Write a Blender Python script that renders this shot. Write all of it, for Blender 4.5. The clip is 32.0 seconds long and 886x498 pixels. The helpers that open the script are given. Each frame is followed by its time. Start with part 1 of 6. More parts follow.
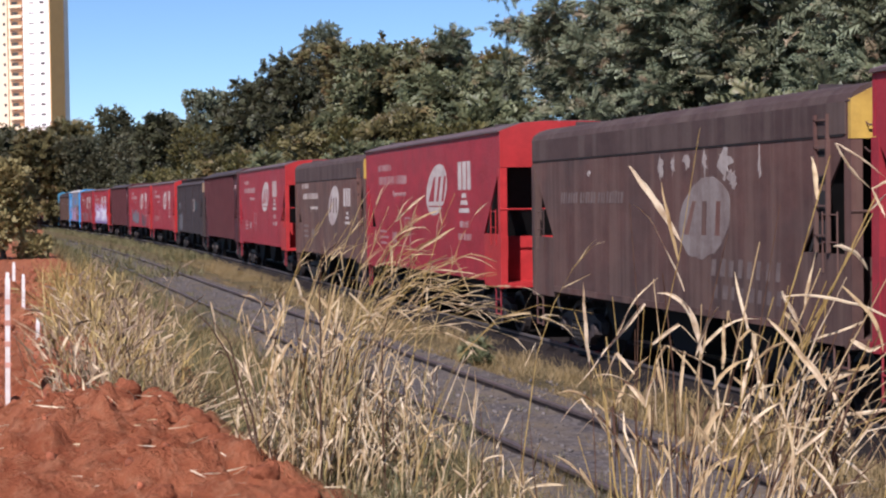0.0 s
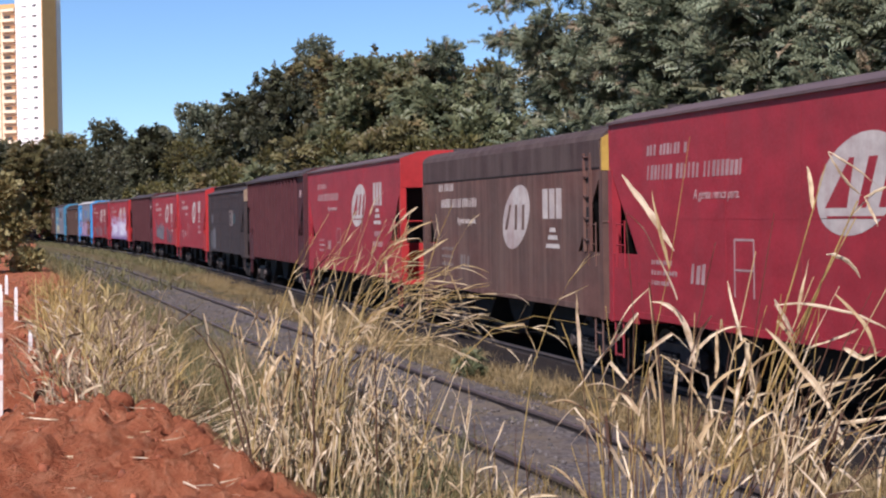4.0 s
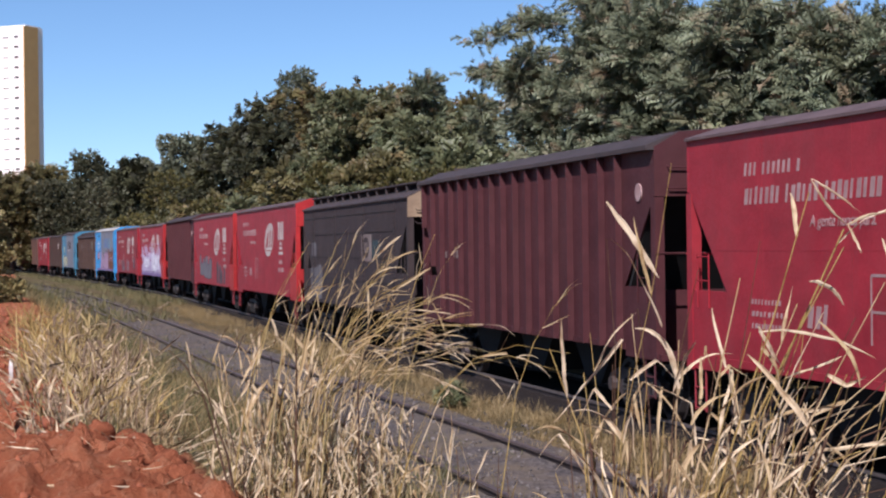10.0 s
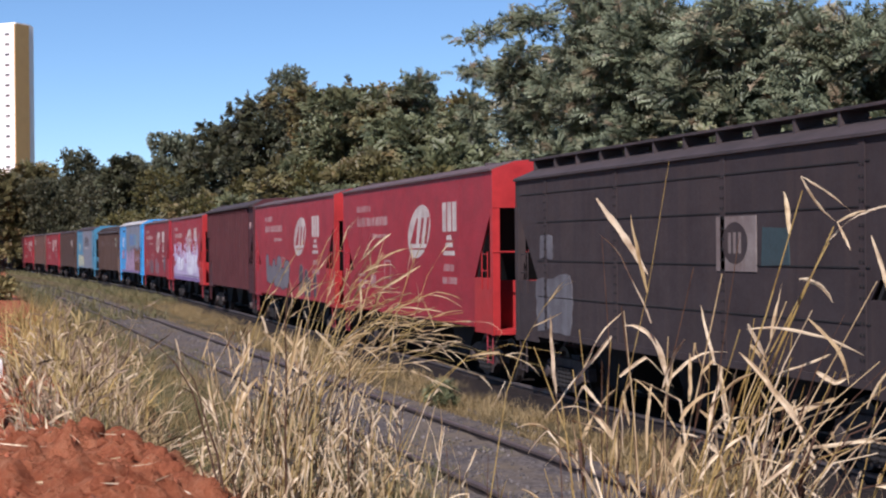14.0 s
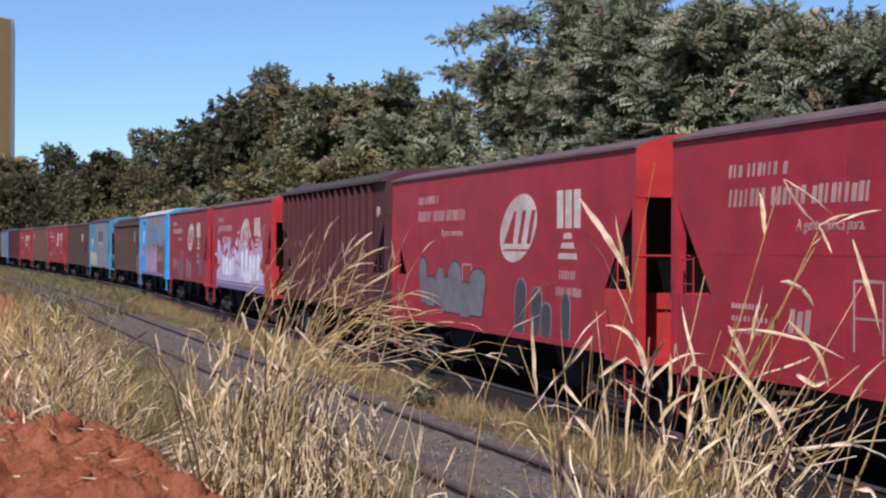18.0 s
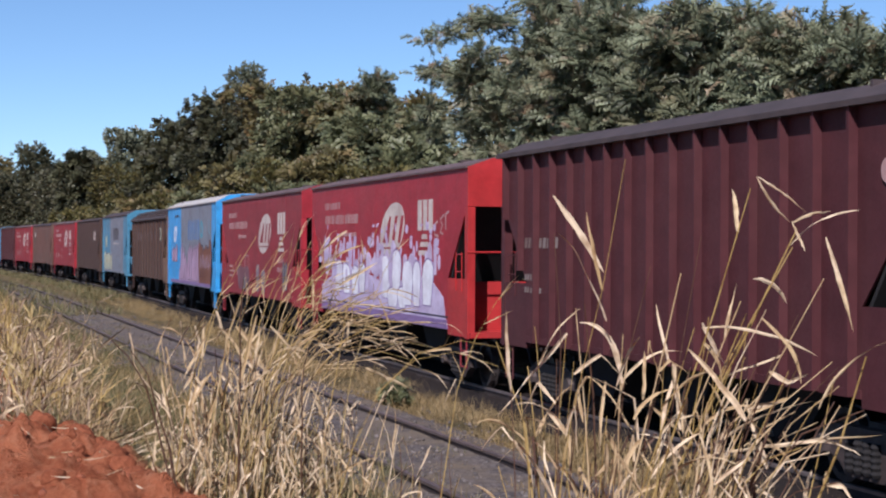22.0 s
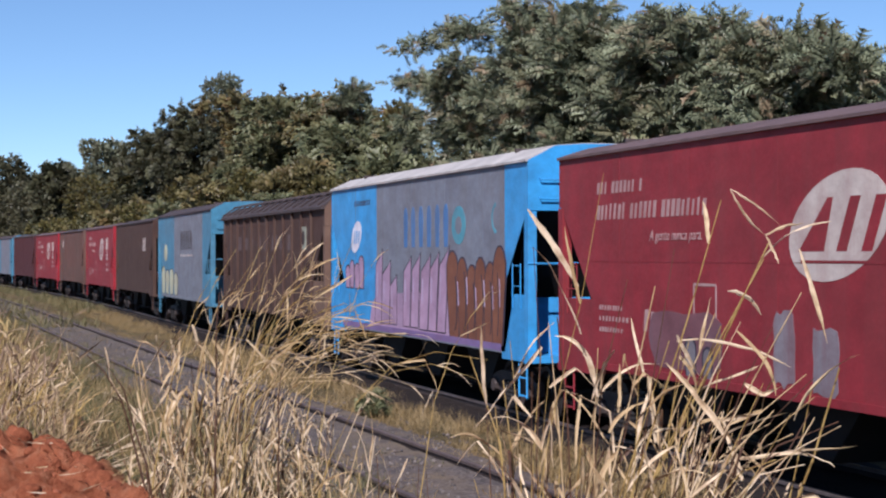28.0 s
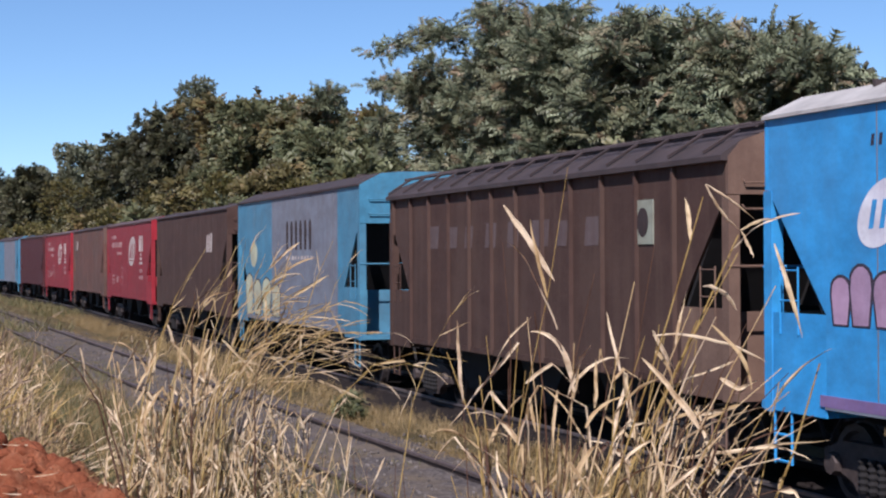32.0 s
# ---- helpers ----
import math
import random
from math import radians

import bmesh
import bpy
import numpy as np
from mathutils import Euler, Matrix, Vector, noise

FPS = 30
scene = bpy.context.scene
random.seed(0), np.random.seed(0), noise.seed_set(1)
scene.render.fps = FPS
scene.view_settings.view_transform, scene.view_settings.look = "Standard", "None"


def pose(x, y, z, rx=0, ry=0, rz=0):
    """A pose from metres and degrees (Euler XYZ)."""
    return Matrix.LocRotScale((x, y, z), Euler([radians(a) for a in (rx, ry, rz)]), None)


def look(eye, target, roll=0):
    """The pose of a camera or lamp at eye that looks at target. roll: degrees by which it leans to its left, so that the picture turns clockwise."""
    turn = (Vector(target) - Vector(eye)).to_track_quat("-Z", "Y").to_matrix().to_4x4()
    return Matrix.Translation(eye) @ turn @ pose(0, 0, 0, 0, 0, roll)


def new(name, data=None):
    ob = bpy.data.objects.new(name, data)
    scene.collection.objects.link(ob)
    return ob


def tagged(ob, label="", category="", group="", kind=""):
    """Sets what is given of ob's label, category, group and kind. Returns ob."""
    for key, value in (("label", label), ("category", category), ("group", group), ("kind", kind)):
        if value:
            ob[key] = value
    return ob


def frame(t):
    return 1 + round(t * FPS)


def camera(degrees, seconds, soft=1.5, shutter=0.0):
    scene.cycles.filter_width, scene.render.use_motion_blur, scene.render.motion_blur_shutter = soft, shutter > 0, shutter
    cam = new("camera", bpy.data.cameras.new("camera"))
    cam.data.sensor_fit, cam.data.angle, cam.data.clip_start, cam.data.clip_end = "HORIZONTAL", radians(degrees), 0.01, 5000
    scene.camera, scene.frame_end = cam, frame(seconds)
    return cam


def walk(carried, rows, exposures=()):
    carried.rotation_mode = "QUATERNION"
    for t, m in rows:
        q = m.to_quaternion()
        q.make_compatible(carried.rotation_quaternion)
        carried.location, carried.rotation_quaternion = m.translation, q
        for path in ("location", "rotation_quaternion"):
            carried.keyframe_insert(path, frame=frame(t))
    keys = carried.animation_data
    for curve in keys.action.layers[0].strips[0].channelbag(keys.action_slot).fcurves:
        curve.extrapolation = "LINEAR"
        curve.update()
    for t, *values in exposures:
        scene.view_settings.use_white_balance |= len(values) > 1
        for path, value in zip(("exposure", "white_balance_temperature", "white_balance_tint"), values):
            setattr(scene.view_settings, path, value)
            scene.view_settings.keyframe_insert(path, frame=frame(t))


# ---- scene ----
SECONDS = 32.0
cam = camera(29.3, SECONDS, soft=2.2)
EYE = Vector((0.0, 0.0, 2.8))  # metres above the rail tops


def aim(yaw, pitch, roll, dx, dz):
    """Camera pose: degrees to the right of the track's line, upwards, and of lean; metres of drift sideways and up."""
    a, b = radians(yaw), radians(pitch)
    way = Vector((math.sin(a) * math.cos(b), math.cos(a) * math.cos(b), math.sin(b)))
    eye = EYE + Vector((dx, 0.0, dz))
    return look(eye, eye + way * 20.0, roll)


walk(cam, [
    (0, aim(13.70, -1.63, -0.78, 0.009, 0.057)), (0.5, aim(13.74, -1.57, -0.74, 0.003, 0.057)), (1, aim(13.76, -1.54, -0.77, 0.004, 0.056)), (1.5, aim(13.77, -1.53, -0.83, 0.008, 0.052)),
    (2, aim(13.78, -1.51, -0.87, 0.011, 0.048)), (2.5, aim(13.81, -1.46, -0.92, 0.011, 0.044)), (3, aim(13.84, -1.39, -0.97, 0.012, 0.042)), (3.5, aim(13.88, -1.28, -0.92, 0.011, 0.044)),
    (5.5, aim(14.08, -1.09, -0.87, 0.004, 0.040)), (6, aim(14.14, -1.06, -0.85, 0.004, 0.038)), (6.5, aim(14.19, -0.96, -0.82, 0.003, 0.036)), (7, aim(14.24, -0.80, -0.81, 0.001, 0.035)),
    (7.5, aim(14.29, -0.60, -0.79, -0.002, 0.035)), (8, aim(14.35, -0.42, -0.78, -0.005, 0.033)), (8.5, aim(14.41, -0.27, -0.75, -0.008, 0.029)), (9, aim(14.48, -0.17, -0.73, -0.009, 0.026)),
    (9.5, aim(14.53, -0.12, -0.74, -0.006, 0.024)), (10, aim(14.58, -0.11, -0.72, -0.003, 0.022)), (10.5, aim(14.64, -0.12, -0.66, -0.005, 0.018)), (11, aim(14.70, -0.14, -0.56, -0.008, 0.013)),
    (11.5, aim(14.75, -0.14, -0.51, -0.008, 0.010)), (12, aim(14.78, -0.14, -0.50, -0.005, 0.010)), (12.5, aim(14.81, -0.14, -0.52, -0.004, 0.010)), (13, aim(14.84, -0.13, -0.53, -0.003, 0.009)),
    (13.5, aim(14.86, -0.13, -0.54, -0.002, 0.009)), (14, aim(14.89, -0.14, -0.55, 0.001, 0.012)), (14.5, aim(14.93, -0.16, -0.55, 0.004, 0.021)), (16.5, aim(15.27, -0.17, -0.10, -0.001, 0.003)),
    (17, aim(15.37, -0.17, 0.05, -0.005, 0.004)), (17.5, aim(15.46, -0.15, 0.16, -0.007, 0.003)), (18, aim(15.57, -0.12, 0.26, -0.009, 0.002)), (18.5, aim(15.68, -0.09, 0.31, -0.011, 0.000)),
    (19, aim(15.80, -0.06, 0.28, -0.010, -0.003)), (19.5, aim(15.91, -0.05, 0.23, -0.008, -0.006)), (20, aim(16.03, -0.04, 0.23, -0.006, -0.008)), (20.5, aim(16.16, -0.05, 0.25, -0.004, -0.009)),
    (21, aim(16.26, -0.07, 0.24, -0.001, -0.010)), (21.5, aim(16.33, -0.10, 0.25, -0.001, -0.009)), (22, aim(16.38, -0.13, 0.27, -0.002, -0.006)), (22.5, aim(16.42, -0.15, 0.31, -0.006, -0.002)),
    (23, aim(16.46, -0.14, 0.36, -0.009, 0.003)), (23.5, aim(16.51, -0.12, 0.37, -0.008, 0.009)), (24, aim(16.57, -0.10, 0.34, -0.004, 0.013)), (24.5, aim(16.62, -0.08, 0.29, -0.000, 0.013)),
    (25, aim(16.67, -0.06, 0.22, 0.002, 0.011)), (25.5, aim(16.72, -0.04, 0.11, 0.006, 0.009)), (27.5, aim(17.02, 0.18, -0.09, 0.011, 0.014)), (28, aim(17.14, 0.19, -0.08, 0.009, 0.011)),
    (28.5, aim(17.26, 0.19, -0.07, 0.005, 0.008)), (29, aim(17.39, 0.21, -0.09, 0.002, 0.004)), (29.5, aim(17.50, 0.22, -0.14, 0.001, -0.002)), (30, aim(17.61, 0.22, -0.20, 0.002, -0.007)),
    (30.5, aim(17.72, 0.22, -0.25, 0.004, -0.012)), (31, aim(17.82, 0.24, -0.28, 0.007, -0.017)), (31.5, aim(17.90, 0.27, -0.29, 0.007, -0.018)), (32, aim(17.96, 0.29, -0.31, 0.008, -0.014))
], exposures=[(0.0, 0.64, 6000.0, 23.0), (7.0, 0.64, 6000.0, 23.0), (10.0, 0.58, 6000.0, 23.0), (SECONDS, 0.58, 6000.0, 23.0)])

# ---- light ----
SUN_AZ, SUN_EL = 33.0, 43.0  # azimuth counted from -y towards -x
sun_way = Vector((-math.sin(radians(SUN_AZ)) * math.cos(radians(SUN_EL)), -math.cos(radians(SUN_AZ)) * math.cos(radians(SUN_EL)), math.sin(radians(SUN_EL))))
world = bpy.data.worlds.new("world")
scene.world = world
world.use_nodes = True
wn = world.node_tree.nodes
sky = wn.new("ShaderNodeTexSky")
sky.sky_type = "NISHITA"
sky.sun_disc = False
sky.sun_elevation = radians(SUN_EL)
sky.sun_rotation = math.atan2(sun_way.x, sun_way.y)
sky.altitude = 1500
sky.air_density, sky.dust_density, sky.ozone_density = 0.8, 0.0, 4.0
wn["Background"].inputs["Strength"].default_value = 0.070
tint = wn.new("ShaderNodeMix")  # dry-season haze takes a little red from the blue
tint.data_type, tint.blend_type = "RGBA", "MULTIPLY"
tint.inputs[0].default_value = 1.0
tint.inputs[7].default_value = (0.99, 1.12, 1.06, 1)
world.node_tree.links.new(sky.outputs["Color"], tint.inputs[6])
world.node_tree.links.new(tint.outputs[2], wn["Background"].inputs["Color"])
lamp = bpy.data.lights.new("sun", "SUN")
lamp.energy, lamp.angle, lamp.color = 4.6, radians(0.5), (1.0, 0.94, 0.86)
sun = new("sun", lamp)
sun.matrix_world = look(sun_way * 100, (0, 0, 0))


# ---- the tracks' line ----
def bend(y):
    """Sideways shift of the line to the left at y, and its heading."""
    a, b, turn = 92.0, 145.0, 0.056
    if y <= a:
        return 0.0, 0.0
    if y <= b:
        d = y - a
        return -turn / (b - a) * d * d / 2, -turn / (b - a) * d
    return -turn * (b - a) / 2 - turn * (y - b), -turn


TRAIN_X = 11.1


def train_x(y):
    return TRAIN_X + bend(y)[0]


def siding_x(y):
    return 6.36 - 0.021 * (y - 18.0) + bend(y)[0] * 1.0


def run(t):
    """Metres that the train has come by t seconds, from its place at 18 s."""
    d = t - 18.0
    return 6.1813 * d - 0.0013 * d * d - 0.001037 * d ** 3


# ---- materials ----
def nodes_of(name):
    m = bpy.data.materials.new(name)
    m.use_nodes = True
    return m, m.node_tree.nodes, m.node_tree.links, m.node_tree.nodes["Principled BSDF"]


def noise_node(n, l, scale, detail=4.0, stretch=(1, 1, 1), seedy=False, rough=0.55):
    co = n.new("ShaderNodeTexCoord")
    mp = n.new("ShaderNodeMapping")
    mp.inputs["Scale"].default_value = stretch
    l.new(co.outputs["Object"], mp.inputs["Vector"])
    if seedy:
        oi = n.new("ShaderNodeObjectInfo")
        mu = n.new("ShaderNodeMath")
        mu.operation = "MULTIPLY"
        mu.inputs[1].default_value = 37.0
        l.new(oi.outputs["Random"], mu.inputs[0])
        cb = n.new("ShaderNodeCombineXYZ")
        for k in range(3):
            l.new(mu.outputs[0], cb.inputs[k])
        l.new(cb.outputs[0], mp.inputs["Location"])
    tx = n.new("ShaderNodeTexNoise")
    tx.inputs["Scale"].default_value, tx.inputs["Detail"].default_value = scale, detail
    tx.inputs["Roughness"].default_value = rough
    l.new(mp.outputs["Vector"], tx.inputs["Vector"])
    return tx.outputs["Fac"]


def ramp(n, l, fac, a, b, ca=(0, 0, 0), cb=(1, 1, 1)):
    r = n.new("ShaderNodeValToRGB")
    r.color_ramp.elements[0].position, r.color_ramp.elements[1].position = a, b
    r.color_ramp.elements[0].color, r.color_ramp.elements[1].color = (*ca, 1), (*cb, 1)
    l.new(fac, r.inputs["Fac"])
    return r.outputs["Color"]


def mix(n, l, fac, a, b, kind="MIX"):
    m = n.new("ShaderNodeMix")
    m.data_type, m.blend_type = "RGBA", kind
    for sock, v in ((m.inputs[0], fac), (m.inputs[6], a), (m.inputs[7], b)):
        if isinstance(v, (int, float)):
            sock.default_value = v
        elif isinstance(v, tuple):
            sock.default_value = (*v, 1)
        else:
            l.new(v, sock)
    return m.outputs[2]


def bump(n, l, bsdf, fac, strength, distance):
    b = n.new("ShaderNodeBump")
    b.inputs["Strength"].default_value, b.inputs["Distance"].default_value = strength, distance
    l.new(fac, b.inputs["Height"])
    l.new(b.outputs["Normal"], bsdf.inputs["Normal"])


def paint(name, base, dirt=(0.10, 0.06, 0.045), amount=0.5, rough=0.5, streak=0.5, fade=None):
    """Weathered paint on steel: large stains, vertical streaks, fine grain."""
    m, n, l, p = nodes_of(name)
    big = noise_node(n, l, 0.7, 4, (1, 0.6, 0.8), True)
    run_ = noise_node(n, l, 2.2, 6, (1, 1.3, 0.09), True, 0.65)
    fine = noise_node(n, l, 24, 6, (1, 1, 1), True, 0.7)
    c = base
    if fade:
        c = mix(n, l, ramp(n, l, big, 0.4, 0.62), base, fade)
    patch = noise_node(n, l, 1.7, 8, (1, 0.7, 1.2), True, 0.7)
    c = mix(n, l, ramp(n, l, patch, 0.36, 0.64), mix(n, l, 1.0, c, (0.78, 0.76, 0.76), "MULTIPLY"), mix(n, l, 1.0, c, (1.16, 1.2, 1.18), "MULTIPLY"))
    f1 = mix(n, l, streak, ramp(n, l, big, 0.42, 0.72), ramp(n, l, run_, 0.46, 0.60))
    f2 = mix(n, l, 0.25, f1, ramp(n, l, fine, 0.35, 0.75))
    k = n.new("ShaderNodeMath")
    k.operation = "MULTIPLY"
    k.inputs[1].default_value = amount
    l.new(f2, k.inputs[0])
    l.new(mix(n, l, k.outputs[0], c, dirt), p.inputs["Base Color"])
    l.new(ramp(n, l, fine, 0.3, 0.7, (rough - 0.08,) * 3, (min(1, rough + 0.15),) * 3), p.inputs["Roughness"])
    p.inputs["Specular IOR Level"].default_value = 0.2
    bump(n, l, p, fine, 0.12, 0.01)
    return m


def leafy(name, a, b, through_=0.35, rough=0.5, dry=None):
    """Leaf with per-piece tint; thin, so light comes through."""
    m, n, l, p = nodes_of(name)
    g = n.new("ShaderNodeNewGeometry")
    c = ramp(n, l, g.outputs["Random Per Island"], 0.0, 1.0, a, b)
    if dry:
        third = c.node.color_ramp.elements.new(0.86)
        third.color = (*b, 1)
        c.node.color_ramp.elements[2].color = (*dry, 1)
    patch = noise_node(n, l, 0.6, 4, (1, 1, 1.4), True)
    c = mix(n, l, ramp(n, l, patch, 0.38, 0.66), mix(n, l, 1.0, c, (1.08, 1.1, 1.04), "MULTIPLY"), mix(n, l, 1.0, c, (0.62, 0.56, 0.46), "MULTIPLY"))
    l.new(c, p.inputs["Base Color"])
    p.inputs["Roughness"].default_value = rough
    p.inputs["Specular IOR Level"].default_value = 0.3
    tr = n.new("ShaderNodeBsdfTranslucent")
    l.new(c, tr.inputs["Color"])
    ms = n.new("ShaderNodeMixShader")
    ms.inputs[0].default_value = through_
    l.new(p.outputs[0], ms.inputs[1])
    l.new(tr.outputs[0], ms.inputs[2])
    l.new(ms.outputs[0], n["Material Output"].inputs["Surface"])
    return m


def plain(name, c, rough=0.7, metal=0.0, vary=0.25, scale=6.0):
    m, n, l, p = nodes_of(name)
    f = noise_node(n, l, scale, 5, (1, 1, 1), True, 0.65)
    lo = tuple(v * (1 - vary) for v in c)
    hi = tuple(min(1, v * (1 + vary)) for v in c)
    l.new(ramp(n, l, f, 0.3, 0.7, lo, hi), p.inputs["Base Color"])
    p.inputs["Roughness"].default_value, p.inputs["Metallic"].default_value = rough, metal
    bump(n, l, p, f, 0.15, 0.01)
    return m


RED = (0.285, 0.018, 0.028)
M_RED = paint("red_paint", RED, (0.19, 0.042, 0.044), 0.55, 0.5, 0.45)
M_RED_OLD = paint("faded_red_paint", (0.225, 0.022, 0.030), (0.14, 0.042, 0.040), 0.65, 0.55, 0.5)
M_RED_END = paint("bright_red_paint", (0.38, 0.026, 0.026), (0.20, 0.03, 0.028), 0.6, 0.45, 0.3)
M_DARK = paint("brown_paint", (0.116, 0.053, 0.042), (0.18, 0.112, 0.084), 0.7, 0.65, 0.75, (0.070, 0.040, 0.034))
M_SOOT = paint("sooted_brown_paint", (0.094, 0.046, 0.038), (0.15, 0.098, 0.076), 0.7, 0.65, 0.8, (0.050, 0.031, 0.029))
M_DARKER = paint("sooty_brown_paint", (0.058, 0.035, 0.032), (0.108, 0.082, 0.068), 0.75, 0.7, 0.8)
M_RIB = paint("oxide_brown_paint", (0.062, 0.017, 0.020), (0.075, 0.031, 0.030), 0.6, 0.6, 0.5)
M_RIB2 = paint("dusty_oxide_paint", (0.056, 0.031, 0.025), (0.092, 0.060, 0.045), 0.65, 0.7, 0.7)
# Lighter brown for a wagon end facing the sun; the sunlight is in the colour.
M_SUNEND = paint("sunlit_end_brown_paint", (0.15, 0.095, 0.07), (0.09, 0.055, 0.042), 0.6, 0.7, 0.6)
M_GREY = paint("grey_brown_paint", (0.039, 0.029, 0.030), (0.064, 0.044, 0.038), 0.7, 0.7, 0.6, (0.032, 0.025, 0.027))
M_BLUE = paint("blue_paint", (0.03, 0.265, 0.57), (0.07, 0.21, 0.38), 0.55, 0.45, 0.35)
M_BLUE2 = paint("pale_blue_paint", (0.05, 0.195, 0.30), (0.10, 0.16, 0.20), 0.6, 0.5, 0.4)
M_BLUEGREY = paint("grey_panel_paint", (0.16, 0.18, 0.22), (0.14, 0.13, 0.13), 0.6, 0.55, 0.5)
M_ROOF = plain("dirty_roof_paint", (0.042, 0.030, 0.029), 0.75, 0, 0.35, 2.0)
M_ROOFROSE = plain("dusty_red_roof_paint", (0.095, 0.062, 0.060), 0.75, 0, 0.3, 2.0)
M_ROOFPALE = plain("pale_roof_paint", (0.36, 0.35, 0.33), 0.75, 0, 0.25, 2.0)
M_CREAM = paint("cream_paint", (0.30, 0.215, 0.14), (0.16, 0.11, 0.08), 0.7, 0.6, 0.5)
M_YELLOW = paint("yellow_paint", (0.46, 0.29, 0.06), (0.2, 0.12, 0.05), 0.5, 0.6, 0.4)
M_WHITE = paint("white_lettering", (0.48, 0.44, 0.40), (0.26, 0.13, 0.12), 0.6, 0.6, 0.4)
M_FADED = paint("faded_lettering", (0.36, 0.25, 0.24), (0.22, 0.08, 0.08), 0.65, 0.6, 0.4)
M_OLDWHITE = paint("worn_lettering", (0.22, 0.185, 0.17), (0.10, 0.06, 0.052), 1.0, 0.7, 0.5)
# Near black for seams, rivets and hoses; also carries shade in and under wagons.
M_GRIMESHADE = plain("black_grime_and_shade", (0.007, 0.006, 0.006), 0.9, 0, 0.4, 4.0)
M_STEEL = plain("rusty_steel", (0.055, 0.041, 0.037), 0.7, 0.2, 0.4, 8.0)
M_WHEEL = plain("worn_wheel_steel", (0.050, 0.042, 0.040), 0.6, 0.4, 0.2, 10.0)
M_RAIL = plain("rail_steel", (0.026, 0.018, 0.016), 0.75, 0.1, 0.4, 8.0)
M_RAILRUST = plain("rusty_rail_head", (0.095, 0.072, 0.066), 0.6, 0.3, 0.35, 8.0)
M_RAILTOP = plain("rail_head", (0.30, 0.26, 0.25), 0.4, 0.8, 0.25, 6.0)


# ---- mesh helpers ----
def part(name, bm, material, parent=None, label=""):
    """Links a bmesh as one mesh object under a thing or under a part."""
    me = bpy.data.meshes.new(name)
    bmesh.ops.recalc_face_normals(bm, faces=bm.faces)
    bm.to_mesh(me)
    bm.free()
    me.materials.append(material)
    ob = new(name, me)
    ob.parent = parent
    if label:
        ob["label"] = label
    return ob


def box(bm, x0, x1, y0, y1, z0, z1):
    vs = [bm.verts.new((x, y, z)) for x in (x0, x1) for y in (y0, y1) for z in (z0, z1)]
    for f in ((0, 1, 3, 2), (4, 6, 7, 5), (0, 4, 5, 1), (2, 3, 7, 6), (0, 2, 6, 4), (1, 5, 7, 3)):
        bm.faces.new([vs[i] for i in f])
    return vs


def boxes(*rows):
    bm = bmesh.new()
    for r in rows:
        box(bm, *r)
    return bm


def prism(bm, pts, axis, a, b):
    """A closed outline, pushed along an axis: 'x' takes (y, z), 'y' takes (x, z), 'z' takes (x, y)."""
    def at(q, d):
        return (d, q[0], q[1]) if axis == "x" else (q[0], d, q[1]) if axis == "y" else (q[0], q[1], d)
    lo = [bm.verts.new(at(q, a)) for q in pts]
    hi = [bm.verts.new(at(q, b)) for q in pts]
    bm.faces.new(lo)
    bm.faces.new(list(reversed(hi)))
    for i in range(len(pts)):
        j = (i + 1) % len(pts)
        bm.faces.new((lo[i], lo[j], hi[j], hi[i]))


def prisms(axis, *rows):
    bm = bmesh.new()
    for pts, a, b in rows:
        prism(bm, pts, axis, a, b)
    return bm


def tube(bm, pts, radii, n=6):
    rings = []
    for i, q in enumerate(pts):
        q = Vector(q)
        d = Vector(pts[min(i + 1, len(pts) - 1)]) - Vector(pts[max(i - 1, 0)])
        side = d.cross(Vector((0.3, 0.2, 1)) if abs(d.normalized().z) < 0.9 else Vector((1, 0, 0))).normalized()
        up = side.cross(d).normalized()
        rings.append([bm.verts.new(q + (side * math.cos(k * 2 * math.pi / n) + up * math.sin(k * 2 * math.pi / n)) * radii[i]) for k in range(n)])
    for a, b in zip(rings, rings[1:]):
        for k in range(n):
            bm.faces.new((a[k], a[(k + 1) % n], b[(k + 1) % n], b[k]))
    bm.faces.new(rings[0])
    bm.faces.new(list(reversed(rings[-1])))


def scatter_mesh(name, tv, tf, P, U, V, N, S):
    """One mesh of many copies of a small template (tv, tf): places P, frames U V N, sizes S."""
    tv = np.asarray(tv, float)
    tf = np.asarray([t for f in tf for t in ((f[0], f[1], f[2]), (f[0], f[2], f[-1])) if len(set(t)) == 3], int)
    S = np.asarray(S).reshape(-1, 1, 1)
    co = P[:, None, :] + S * (tv[None, :, 0:1] * U[:, None, :] + tv[None, :, 1:2] * V[:, None, :] + tv[None, :, 2:3] * N[:, None, :])
    count, k = len(P), tf.shape[1]
    idx = (tf[None] + (np.arange(count) * len(tv))[:, None, None]).reshape(-1)
    me = bpy.data.meshes.new(name)
    me.vertices.add(count * len(tv))
    me.vertices.foreach_set("co", co.reshape(-1))
    me.loops.add(len(idx))
    me.loops.foreach_set("vertex_index", idx)
    me.polygons.add(len(idx) // k)
    me.polygons.foreach_set("loop_start", np.arange(0, len(idx), k))
    me.polygons.foreach_set("loop_total", np.full(len(idx) // k, k))
    me.update(calc_edges=True)
    return me


def frames(rng, D, roll=True):
    """Frames whose first axis is D, turned at random round it."""
    D = D / np.linalg.norm(D, axis=1, keepdims=True)
    h = rng.normal(size=D.shape)
    V = np.cross(D, h)
    V /= np.linalg.norm(V, axis=1, keepdims=True)
    return D, V, np.cross(D, V)


